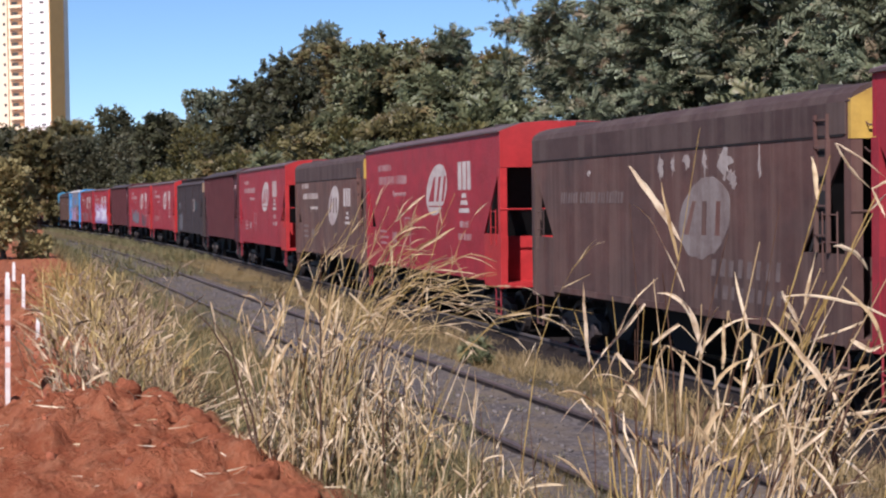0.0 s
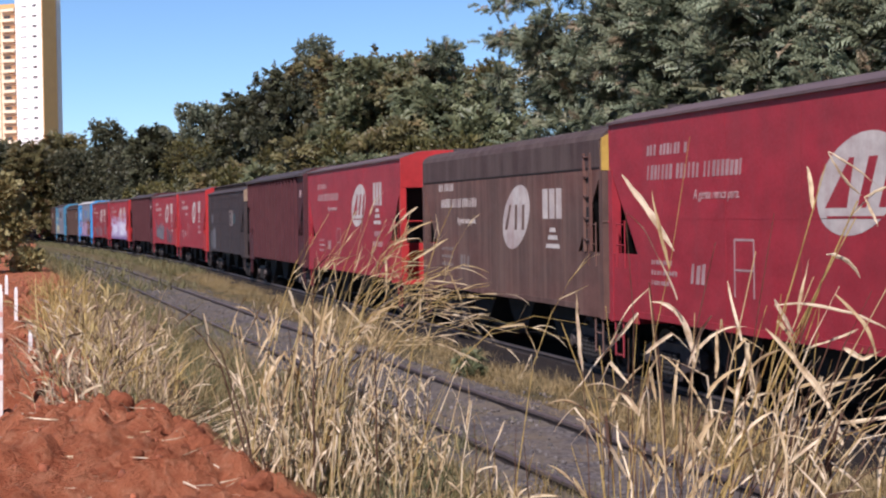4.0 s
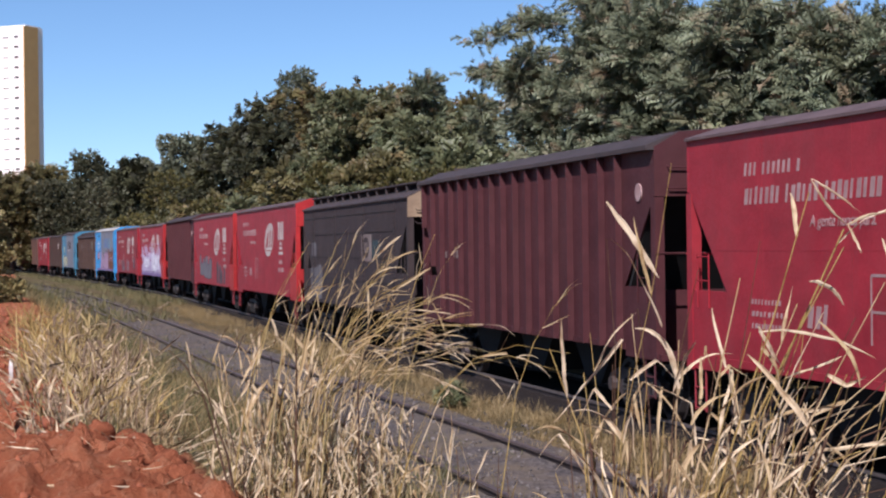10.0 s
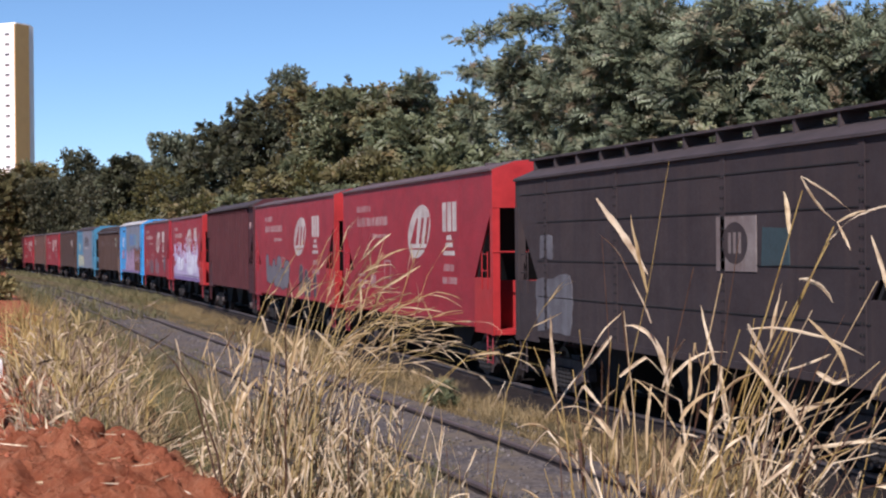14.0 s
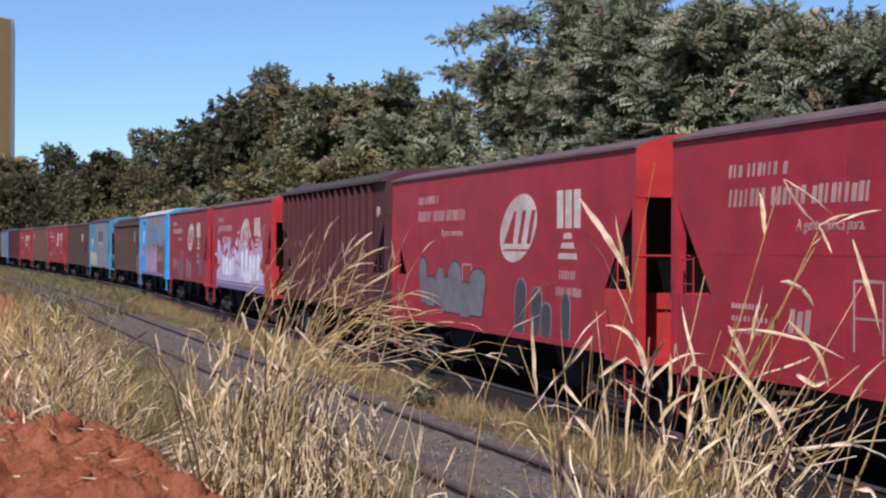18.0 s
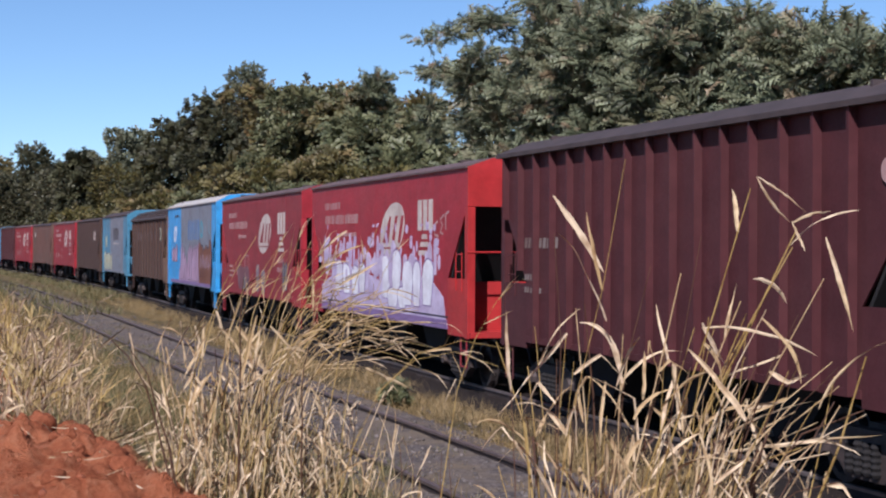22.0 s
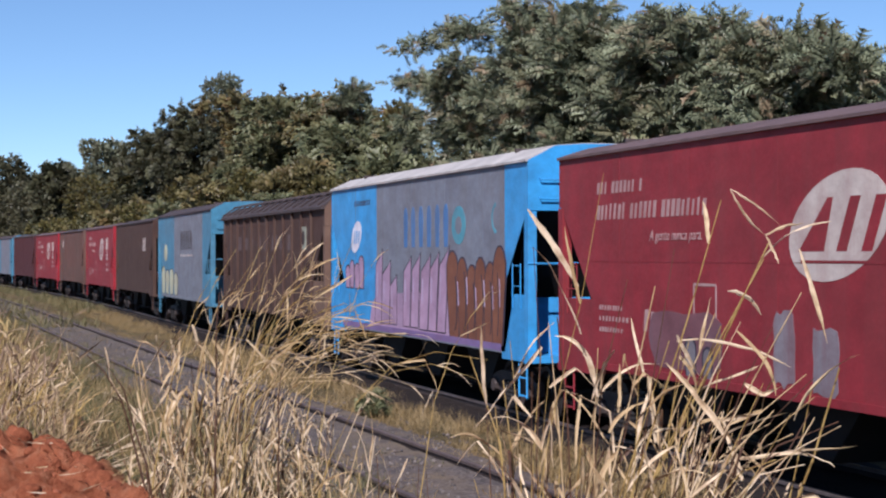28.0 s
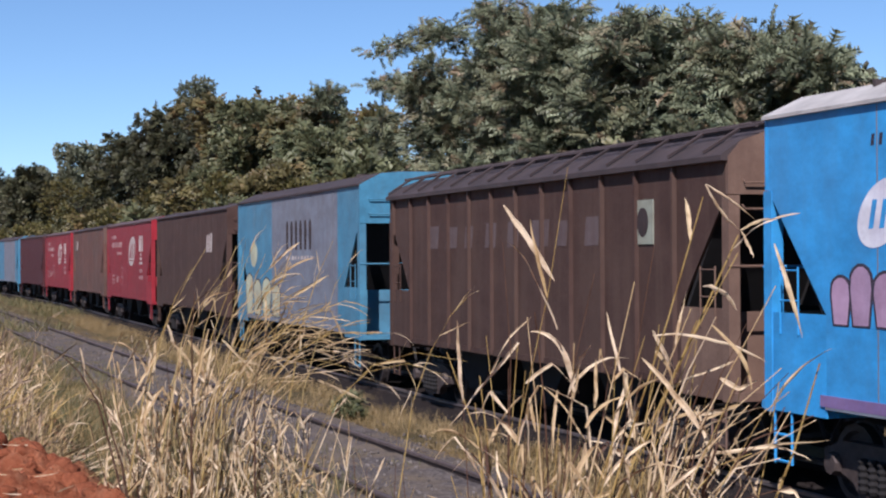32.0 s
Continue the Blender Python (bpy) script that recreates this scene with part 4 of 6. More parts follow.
s = couple(87.0, 100.9, "smooth", "blue and grey hopper wagon with pink and brown graffiti", {**BLUE_END, "eave": 4.35, "zones": [(0, 1.15, M_BLUE), (1.15, 9.7, M_BLUEGREY), (9.7, 13.9, M_BLUE)]})
M_BLUELET = paint("worn_blue_lettering", (0.05, 0.15, 0.34), (0.14, 0.16, 0.2), 0.7, 0.6, 0.5)
M_TEAL = paint("worn_teal_lettering", (0.06, 0.28, 0.36), (0.14, 0.17, 0.2), 0.7, 0.6, 0.5)
company_bars(s, 7.5, 2.96, 1.12, M_BLUELET, "worn blue rounded bar")
s.mark("company_ring", [ellipse(3.75, 3.36, 0.85, 0.72)], M_TEAL, "worn teal ring", 0.008)
s.mark("company_ring", [ellipse(3.75, 3.36, 0.4, 0.34)], M_BLUEGREY, "grey middle of the ring", 0.011)
s.mark("emblem_oval", [ellipse(11.5, 3.22, 0.86, 0.72, 28, 0.45)], M_CHROME, "white oval emblem")
for i in range(3):
    s.mark("emblem_bar", [[(11.75 - i * 0.2, 3.06), (11.66 - i * 0.2, 3.06), (11.58 - i * 0.2, 3.36), (11.67 - i * 0.2, 3.36)]], M_BLUE, "blue bar", 0.010)
s.bars("number_line", 11.7, 3.92, 1.5, 0.12, 10, M_GRAFDARK)
s.mark("company_ring", [stroke([(1.6 + 0.22 * math.sin(0.4 * i), 3.45 + 0.24 * math.cos(0.4 * i)) for i in range(9)], 0.07)], M_TEAL, "worn teal crescent", 0.008)
bubbles(s, [(12.3, 2.05, 0.36, 0.5, 0), (11.9, 2.05, 0.4, 0.62, 0), (11.42, 2.05, 0.46, 0.55, 0), (11.0, 2.05, 0.42, 0.72, 0.05)], M_PINK, "bubble_graffiti", "pink sprayed rounded shapes", 0.012)
s.mark("pink_ground", [[(10.3, 1.22), (4.3, 1.22), (4.3, 1.95), (6.0, 2.05), (8.0, 2.0), (9.4, 2.1), (10.1, 1.7)]], M_PINK, "pink sprayed ground", 0.008)
for i, (a, z, w, h, ln) in enumerate(((9.55, 1.62, 0.5, 1.3, 0.1), (8.95, 1.62, 0.6, 1.05, 0.1), (8.3, 1.62, 0.5, 0.75, 0.0), (7.3, 1.62, 0.5, 1.15, 0.1), (6.7, 1.62, 0.5, 1.2, 0.15), (6.05, 1.6, 0.55, 1.2, 0.2), (5.45, 1.6, 0.5, 1.25, 0.2), (4.85, 1.6, 0.5, 1.35, 0.25))):
    z, h = z - 0.28, h + 0.28
    s.mark("spray_outline", [spike(a, z - 0.02, w + 0.07, h + 0.06, ln)], M_GRAFDARK, "dark sprayed outline", 0.012 + 0.004 * i)
    s.mark("spiked_graffiti", [spike(a, z, w, h, ln)], M_PINK, "pink sprayed pointed block", 0.014 + 0.004 * i)
    s.mark("spray_shine", [stroke([(a + w * 0.2 - ln * 0.2, z + h * 0.35), (a + w * 0.25 - ln * 0.5, z + h * 0.68)], 0.05)], M_LILAC, "pale sprayed highlight", 0.017 + 0.004 * i)
bubbles(s, [(4.0, 1.25, 0.75, 1.62, 0.12), (3.42, 1.25, 0.62, 1.5, 0.1), (2.9, 1.25, 0.6, 1.36, 0.04), (2.42, 1.25, 0.62, 1.5, 0.02), (1.95, 1.25, 0.58, 1.42, -0.06), (1.5, 1.25, 0.66, 1.7, -0.12)], M_RUSTGRAF, "brown_graffiti", "brown sprayed tall rounded shape", 0.050)
for a, z, tall, out in ((3.95, 1.4, 1.0, 0.2), (3.4, 1.4, 1.1, 0.2), (2.85, 1.4, 0.9, 0.15), (2.4, 1.4, 1.05, 0.2), (1.9, 1.4, 0.95, 0.15), (1.5, 1.4, 1.1, 0.1)):
    curve = [(a - out * math.sin(0.5 * j) * 0.7, z + tall * (1 - math.cos(0.45 * j)) / 1.9) for j in range(7)]
    s.mark("spray_line", [stroke(curve, 0.035)], M_GRAFDARK, "dark sprayed line", 0.094)
    s.mark("spray_shine", [stroke([(q - 0.08, r + 0.05) for q, r in curve[3:6]], 0.025)], M_LILAC, "pale sprayed highlight", 0.098)
s.mark("violet_hem", [[(12.7, 1.15), (1.3, 1.15), (1.3, 1.27), (12.7, 1.27)]], M_VIOLET, "violet sprayed hem", 0.10)
s = couple(102.0, 116.7, "ribbed", "dusty brown ribbed hopper wagon with a roof walkway", {"body": M_RIB2, "ribs": 12, "rib_depth": 0.06, "walk": True, "eave": 3.98, "end": M_SUNEND, "over": 0.03})
s.mark("green_plate", [[(2.75, 2.95), (2.1, 2.95), (2.1, 3.55), (2.75, 3.55)]], M_PLATE, "pale green square plate", 0.02)
s.mark("green_plate_ring", [ellipse(2.42, 3.25, 0.36, 0.4, 18)], M_GREY, "dark ring on the plate", 0.024)
s.bars("name_line", 12.2, 2.95, 8.8, 0.42, 8, M_GHOST2)
s = couple(118.9, 132.4, "smooth", "blue and grey hopper wagon with pale graffiti at its foot", {**BLUE_END, "eave": 4.36, "roof": M_ROOF, "end": M_BLUE2, "tail": M_BLUE2, "zones": [(0, 1.9, M_BLUE2), (1.9, 8.9, M_BLUEGREY), (8.9, 13.5, M_BLUE2)]})
company_bars(s, 7.2, 3.0, 1.0, M_GREY, "worn dark rounded bar")
s.bars("name_line", 7.2, 2.75, 3.0, 0.1, 9, M_WHITE)
M_PALEGRAF = paint("pale_green_spray_paint", (0.42, 0.43, 0.30), (0.25, 0.22, 0.18), 0.6, 0.6, 0.4)
bubbles(s, [(11.9, 1.25, 1.0, 1.1, 0), (10.8, 1.25, 1.0, 0.95, 0), (9.6, 1.25, 1.1, 1.0, 0), (8.4, 1.25, 1.0, 0.85, 0)], M_PALEGRAF, "bubble_graffiti", "pale green sprayed shapes")
s.mark("emblem_oval", [ellipse(11.3, 2.9, 0.9, 0.7)], M_PALEGRAF, "pale emblem")
s = couple(134.2, 148.5, "smooth", "brown hopper wagon behind a blue one", {"body": M_RIB2})
s.bars("owner_mark", 3.6, 3.0, 1.1, 0.6, 3, M_WHITE)
red_wagon(150.0, 164.4, "red hopper wagon far back in the train", {"body": M_RED_OLD, "end": M_RED})
s = couple(165.9, 180.2, "smooth", "dark brown hopper wagon with a small pale plate", {"body": M_DARK})
s.bars("plate_mark", 12.6, 3.3, 0.9, 0.5, 2, M_WHITE)
red_wagon(181.7, 196.1, "red hopper wagon far back in the train", {"body": M_RED_OLD, "end": M_RED})
couple(197.6, 212.0, "smooth", "brown hopper wagon far back in the train", {"body": M_RIB})
couple(213.5, 227.6, "smooth", "blue grey hopper wagon far back in the train", {**BLUE_END, "end": M_BLUE2, "tail": M_BLUE2, "roof": M_ROOF, "zones": [(0, 2.0, M_BLUE2), (2.0, 9.4, M_BLUEGREY), (9.4, 14.1, M_BLUE2)]})
red_wagon(229.2, 243.6, "red hopper wagon at the far bend", {"body": M_RED_OLD, "end": M_RED})
couple(245.2, 259.4, "smooth", "brown hopper wagon at the far bend", {"body": M_DARK})


def wagon_pose(u, t):
    """Where a wagon's middle stands at t seconds: both bogies on the line."""
    y = u - run(t)
    ya, yb = y - 5.2, y + 5.2
    xa, xb = train_x(ya), train_x(yb)
    return Matrix.Translation(((xa + xb) / 2, y, 0)) @ Matrix.Rotation(math.atan2(xa - xb, yb - ya), 4, "Z")


for root, u, half in TRAIN:
    root.matrix_world = wagon_pose(u, 0.0)


# ---- tower block in the distance ----
def tower():
    root = tagged(empty("apartment_tower"), "tall white and ochre apartment tower behind distant trees", "building")
    phi = radians(38)
    root.matrix_world = Matrix.Translation((6.9, 500, 0)) @ Matrix.Rotation(-phi, 4, "Z")
    white = plain("white_facade", (0.80, 0.78, 0.74), 0.8, 0, 0.05, 0.4)
    cream = plain("cream_facade", (0.72, 0.60, 0.42), 0.8, 0, 0.06, 0.4)
    ochre = plain("ochre_facade", (0.55, 0.34, 0.13), 0.8, 0, 0.06, 0.4)
    glass = plain("dark_window_glass", (0.05, 0.045, 0.04), 0.25, 0, 0.3, 1.0)
    brown = plain("shaded_balcony_back", (0.30, 0.16, 0.07), 0.8, 0, 0.2, 1.0)
    # local axes: the front runs along -x at y = 0, the flank along +y at x = 0
    H = 67.4
    part("core_wall", boxes((-9.6, -0.35, 0.0, 9.0, 0, H)), white, root)
    part("flank_wall", boxes((-0.35, 0.0, -0.15, 6.4, 0, H)), ochre, root, "ochre flank wall")
    part("balcony_wall", boxes((-15.2, -9.6, 0.5, 9.0, 0, 64.2)), cream, root, "cream balcony bay")
    part("outer_wall", boxes((-27.0, -15.2, -0.2, 9.0, 0, 64.2)), cream, root)
    part("parapet", boxes((-27.0, -9.6, -0.3, 0.2, 64.2, 65.4)), ochre, root)
    part("roof_house", boxes((-9.6, -0.35, 1.0, 8.0, H, H + 0.4)), white, root)
    for i in range(22):
        z = 1.6 + i * 2.93
        def window(x0, x1, z0, z1, y, mat_):
            w = part("window", boxes((x0, x1, y - 0.06, y + 0.02, z + z0, z + z1)), mat_, root)
            part("sill", boxes((x0 - 0.1, x1 + 0.1, y - 0.16, y - 0.05, z + z0 - 0.12, z + z0)), white, w)
        window(-3.6, -2.1, 1.0, 1.6, 0.0, glass)
        window(-7.6, -5.6, 1.15, 1.4, 0.0, glass)
        part("floor_joint", boxes((-0.9, -0.35, -0.05, 0.0, z + 1.5, z + 1.62)), brown, root)
        b = part("balcony", boxes((-14.6, -9.8, -0.5, 0.5, z + 0.1, z + 0.95)), cream, root)
        part("opening", boxes((-14.4, -10.0, 0.44, 0.51, z + 0.95, z + 2.2)), brown, b)
        part("glazing", boxes((-14.0, -11.8, 0.40, 0.46, z + 0.95, z + 2.0)), glass, b)
        window(-16.6, -15.8, 1.0, 1.9, -0.2, glass)
    return root


tower()

# ---- trees ----
BARK = plain("grey_bark", (0.06, 0.048, 0.040), 0.9, 0, 0.35, 5.0)
L_NEAR = leafy("feathery_leaf", (0.056, 0.072, 0.046), (0.255, 0.285, 0.185), 0.24, 0.42, (0.28, 0.205, 0.14))
L_MID = leafy("dark_leaf", (0.052, 0.064, 0.034), (0.190, 0.205, 0.110), 0.22, 0.45, (0.17, 0.135, 0.072))
L_BROWN = leafy("browning_leaf", (0.060, 0.056, 0.026), (0.185, 0.160, 0.070), 0.22, 0.45, (0.20, 0.13, 0.062))
L_OLIVE = leafy("olive_leaf", (0.058, 0.060, 0.02), (0.18, 0.155, 0.058), 0.28)
L_GREYGREEN = leafy("grey_green_leaf", (0.11, 0.125, 0.085), (0.20, 0.22, 0.155), 0.3)
# Far-tree leaf: the haze of distance is put into its duller, paler colour.
L_HAZE = leafy("haze_toned_leaf", (0.060, 0.066, 0.040), (0.13, 0.125, 0.075), 0.28)
L_LIME = leafy("yellow_green_leaf", (0.19, 0.165, 0.075), (0.47, 0.41, 0.20), 0.35)
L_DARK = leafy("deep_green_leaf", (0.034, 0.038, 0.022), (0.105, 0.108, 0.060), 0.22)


def spray_template(pairs, leaf, width, sag, seed, spread=(18, 80)):
    """A twig with leaves in pairs, spread flat and drooping towards its end; all in one piece."""
    r = np.random.default_rng(seed)
    axis = []
    for i in range(pairs + 1):
        u = i / pairs
        axis.append((u, 0.04 * math.sin(5 * u + seed), 0.16 * u - sag * u * u))
    tv, tf = list(axis), []
    for i in range(pairs):
        a, b = axis[i], axis[i + 1]
        for sgn in (-1, 1):
            u = (i + 0.5) / pairs
            L = leaf * (1.1 - 0.5 * u) * r.uniform(0.75, 1.2)
            q = radians(r.uniform(*spread))
            c, e, up = L * math.cos(q), L * math.sin(q) * sgn, L * r.uniform(-0.35, 0.45)
            k = len(tv)
            mx, my, mz = (a[0] + b[0]) / 2 + c * 0.55, e * 0.55, a[2] + up * 0.7
            w = width * r.uniform(0.8, 1.2)
            tv += [(mx - w * 0.75, my + sgn * w * 0.4, mz), (mx + w * 0.75, my - sgn * w * 0.4, mz), (mx + c * 0.45, my + e * 0.45, mz + up * 0.1 - L * 0.28)]
            tf.append((i, i + 1, k + 1, k))
            tf.append((k, k + 1, k + 2, k + 2))
    return tv, tf


def clump_template(count, seed, spread=0.55):
    """A tuft of broad leaves."""
    r = np.random.default_rng(seed)
    tv, tf = [], []
    for i in range(count):
        d = r.normal(size=3)
        d[0] = abs(d[0]) + 0.2
        d /= np.linalg.norm(d)
        h = np.cross(d, r.normal(size=3))
        h /= np.linalg.norm(h)
        b = d * r.uniform(0.0, spread)
        L, w = r.uniform(0.4, 0.7), r.uniform(0.13, 0.2)
        k = len(tv)
        tv += [tuple(b), tuple(b + d * L * 0.5 + h * w), tuple(b + d * L), tuple(b + d * L * 0.5 - h * w)]
        tf.append((k, k + 1, k + 2, k + 3))
    return tv, tf


FROND = spray_template(6, 0.58, 0.036, 0.50, 3, (28, 72))
PALM = spray_template(4, 0.62, 0.12, 0.50, 4)
CLUMP = clump_template(5, 5, 0.45)


def crown_points(rng, lobes, n, deep=0.45, flat=0.82, hollow=0.55):
    """Points through the outer shell of overlapping lobes, thinned where one lobe hides another."""
    P, D = [], []
    lobes = np.asarray(lobes)
    wgt = lobes[:, 3] ** 2
    pick = rng.choice(len(lobes), size=int(n * 1.6), p=wgt / wgt.sum())
    d = rng.normal(size=(len(pick), 3))
    d /= np.linalg.norm(d, axis=1, keepdims=True)
    r = lobes[pick, 3] * (1 - deep * rng.random(len(pick)) ** 1.6) * (1 + 0.10 * rng.normal(size=len(pick)))
    p = lobes[pick, :3] + d * r[:, None] * np.array((1, 1, flat))
    inside = np.zeros(len(p), bool)
    for c in lobes:
        q = (p - c[:3]) / np.array((1, 1, flat))
        inside |= np.linalg.norm(q, axis=1) < c[3] * hollow
    keep = ~inside
    return p[keep][:n], d[keep][:n]


def tree(name, label, x, y, top, spread, kind, seed, n, size, lobes_n=12, base=0.32, category="tree", fine=1.0, extra=(), dome=0.62):
    rng = np.random.default_rng(seed)
    z0 = ground_z(x, y)
    h = top - z0
    root = tagged(empty(name, pose(x, y, z0)), label, category)
    lobes = []
    for i in range(lobes_n):
        q = i / max(1, lobes_n - 1)
        a = i * 2.4 + rng.uniform(-0.5, 0.5)
        zz = base + (0.98 - base) * q ** 0.8
        rad = spread * (1 - dome * max(0, (zz - base - 0.25)) / (1 - base)) * rng.uniform(0.35, 0.85 + 0.25 * (1 - fine)) * (0.5 if i == lobes_n - 1 and dome > 0.5 else 1.0)
        lr = spread * rng.uniform(0.30, 0.46) * fine
        lobes.append((rad * math.cos(a), rad * math.sin(a), min(zz * h, h - lr * 0.8), lr))
    lobes += list(extra)
    trunk = bmesh.new()
    fork = h * base * 0.8
    tr = 0.018 * h + 0.05
    tube(trunk, [(0, 0, -0.15), (0.05, 0.02, fork * 0.5), (0.0, 0.05, fork), (0.1, 0, h * (0.42 if lobes_n > 60 else 0.6))], [tr * 1.3, tr, tr * 0.7, tr * 0.25], 8)
    for lx, ly, lz, lr in (lobes[::7] if lobes_n > 30 else lobes):
        st = fork * rng.uniform(0.75, 1.2)
        tube(trunk, [(0.03, 0.03, st), (lx * 0.25, ly * 0.25, st + (lz - st) * 0.75), (lx * 0.62, ly * 0.62, lz - lr * 0.1), (lx * 0.95, ly * 0.95, lz + lr * 0.2)], [tr * 0.3, tr * 0.14, tr * 0.08, tr * 0.05], 5)
    part("trunk", trunk, BARK, root)
    P, D = crown_points(rng, lobes, n, 0.85 if kind == "frond" else 0.6 if fine < 1 else 0.45, 0.45 if kind == "frond" else 0.82, 0.25 if kind == "frond" else 0.55)
    shoots = rng.random(len(P)) < (0.24 if kind == "frond" else 0.16)
    P[shoots] += D[shoots] * rng.uniform(0.03, 0.25 if kind == "frond" else 0.16, (shoots.sum(), 1)) * spread * np.array((1, 1, 0.6))
    if kind in ("frond", "mid", "brown", "dark"):
        # twigs point outwards and lie in level layers; few grow on the undersides
        keep = (D[:, 2] > -0.3) | (rng.random(len(P)) < 0.3)
        P, D = P[keep], D[keep]
        U = D * np.array((1, 1, 0.55)) + rng.normal(size=D.shape) * 0.30 + np.array((0, 0, 0.12))
        U /= np.linalg.norm(U, axis=1, keepdims=True)
        V = np.cross(rng.normal(size=D.shape) * 0.38 + D * 0.35 + np.array((-0.28, -0.5, 0.8)), U)
        V /= np.linalg.norm(V, axis=1, keepdims=True)
        N = np.cross(U, V)
        tv, tf = FROND if kind == "frond" else PALM
    else:
        U, V, N = frames(rng, D + rng.normal(size=D.shape) * 0.4 + np.array((0, 0, 0.3)))
        tv, tf = CLUMP
    mat_ = {"brown": L_BROWN, "frond": L_NEAR, "mid": L_MID, "olive": L_OLIVE, "grey": L_GREYGREEN, "lime": L_LIME, "haze": L_HAZE, "dark": L_DARK}[kind]
    me = scatter_mesh("crown", tv, tf, P, U, V, N, size * rng.uniform(0.7, 1.3, len(P)))
    me.materials.append(mat_)
    c = new("crown", me)
    c.parent = root
    return root


# feathery trees behind the near wagons
LEFT_BOUGH = ((-0.2, 3.0, 8.7, 1.1), (-0.3, 5.0, 9.3, 0.85), (-0.4, 7.0, 9.7, 0.65), (-0.5, 8.8, 9.9, 0.45), (-0.6, 10.2, 10.0, 0.3), (0.0, 2.0, 11.2, 0.7), (0.0, 3.6, 11.6, 0.4), (-0.1, 5.4, 11.6, 0.4), (-0.2, 7.4, 11.4, 0.4), (-0.3, 9.4, 11.5, 0.32), (-0.4, 11.2, 11.5, 0.24), (-0.2, 3.4, 7.2, 0.8), (-0.3, 5.4, 7.6, 0.5))
RIGHT_BOUGH = ((0.0, -1.6, 6.9, 0.9), (-0.1, -2.6, 6.7, 0.65), (-0.1, -3.4, 6.4, 0.4))
for x, y, top, r, seed, n, bough in ((20.9, 61.6, 10.4, 2.9, 1, 4300, LEFT_BOUGH), (21.2, 55.2, 11.6, 3.1, 2, 4600, ()), (20.4, 48.8, 10.1, 3.1, 3, 4400, ()), (20.4, 42.8, 9.3, 2.9, 4, 4000, ()), (20.0, 36.8, 8.2, 2.2, 5, 3000, RIGHT_BOUGH)):
    tree("feathery_tree", "spreading tree with feathery grey-green leaves behind the train", x, y, top, r, "frond", seed, int(n * 1.8), 0.46, 70, 0.10, fine=0.46, extra=bough, dome=0.5)
# dark trees added close behind them as filler, so gaps between crowns read as shade
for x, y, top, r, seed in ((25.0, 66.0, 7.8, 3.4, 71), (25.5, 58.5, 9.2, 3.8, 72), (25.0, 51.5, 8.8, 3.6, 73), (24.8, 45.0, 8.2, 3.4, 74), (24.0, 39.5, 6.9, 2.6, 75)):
    tree("gap_filler_tree", "dense dark tree added to fill and darken gaps behind taller ones", x, y, top, r, "dark", seed, 1900, 0.75, 22, 0.1, fine=0.75, dome=0.35)
# rounded grove beyond: grey-green, browning and dark crowns
for x, y, top, r, kind, seed, n in ((22.0, 80.5, 7.4, 3.2, "mid", 11, 4200), (22.5, 89.0, 9.6, 4.3, "mid", 12, 5600), (22.0, 100.5, 11.9, 5.2, "mid", 13, 6400), (22.5, 112.0, 13.2, 5.0, "brown", 14, 6000), (21.0, 128.0, 13.8, 5.0, "dark", 15, 5200), (20.0, 146.0, 13.3, 4.6, "dark", 16, 5200), (25.0, 96.0, 11.4, 4.8, "brown", 17, 4600)):
    tree("grove_tree", {"mid": "dense round grey-green tree in a grove by the railway", "brown": "round tree with browning leaves in a grove", "dark": "dark green shaded tree in a grove"}[kind], x, y, top, r, kind, seed, n, 0.50, 64, 0.16, fine=0.48, dome=0.26)
# olive scrub in front of the grove
for x, y, top, r, kind, seed, n in ((18.2, 74.0, 6.2, 2.6, "olive", 51, 1800), (18.6, 83.0, 7.0, 3.2, "brown", 52, 1700), (18.4, 93.0, 7.4, 3.2, "olive", 53, 2200), (18.8, 104.0, 7.6, 3.4, "brown", 54, 1700), (18.0, 117.0, 7.4, 3.4, "olive", 55, 2200), (17.4, 130.0, 6.6, 3.0, "brown", 56, 1400), (15.2, 150.0, 9.6, 4.2, "olive", 57, 2600)):
    tree("scrub_tree", "low olive-brown tree in front of a darker grove", x, y, top, r, kind, seed, n, 0.55 if kind == "brown" else 0.42, 26, 0.12, fine=0.6, dome=0.35)
tree("tall_tree", "tall grey-green tree standing above the grove", 21.6, 125.0, 16.1, 2.1, "grey", 21, 3600, 0.34, 30, 0.5, fine=0.72, dome=0.3)
tree("tall_tree", "thin tree top standing above the grove", 23.2, 93.0, 12.2, 1.5, "frond", 22, 420, 0.75, 9, 0.5, fine=0.55)
tree("tall_tree", "slender tree at the edge of the grove", 22.8, 80.0, 9.6, 0.9, "frond", 23, 260, 0.6, 8, 0.45, fine=0.55)
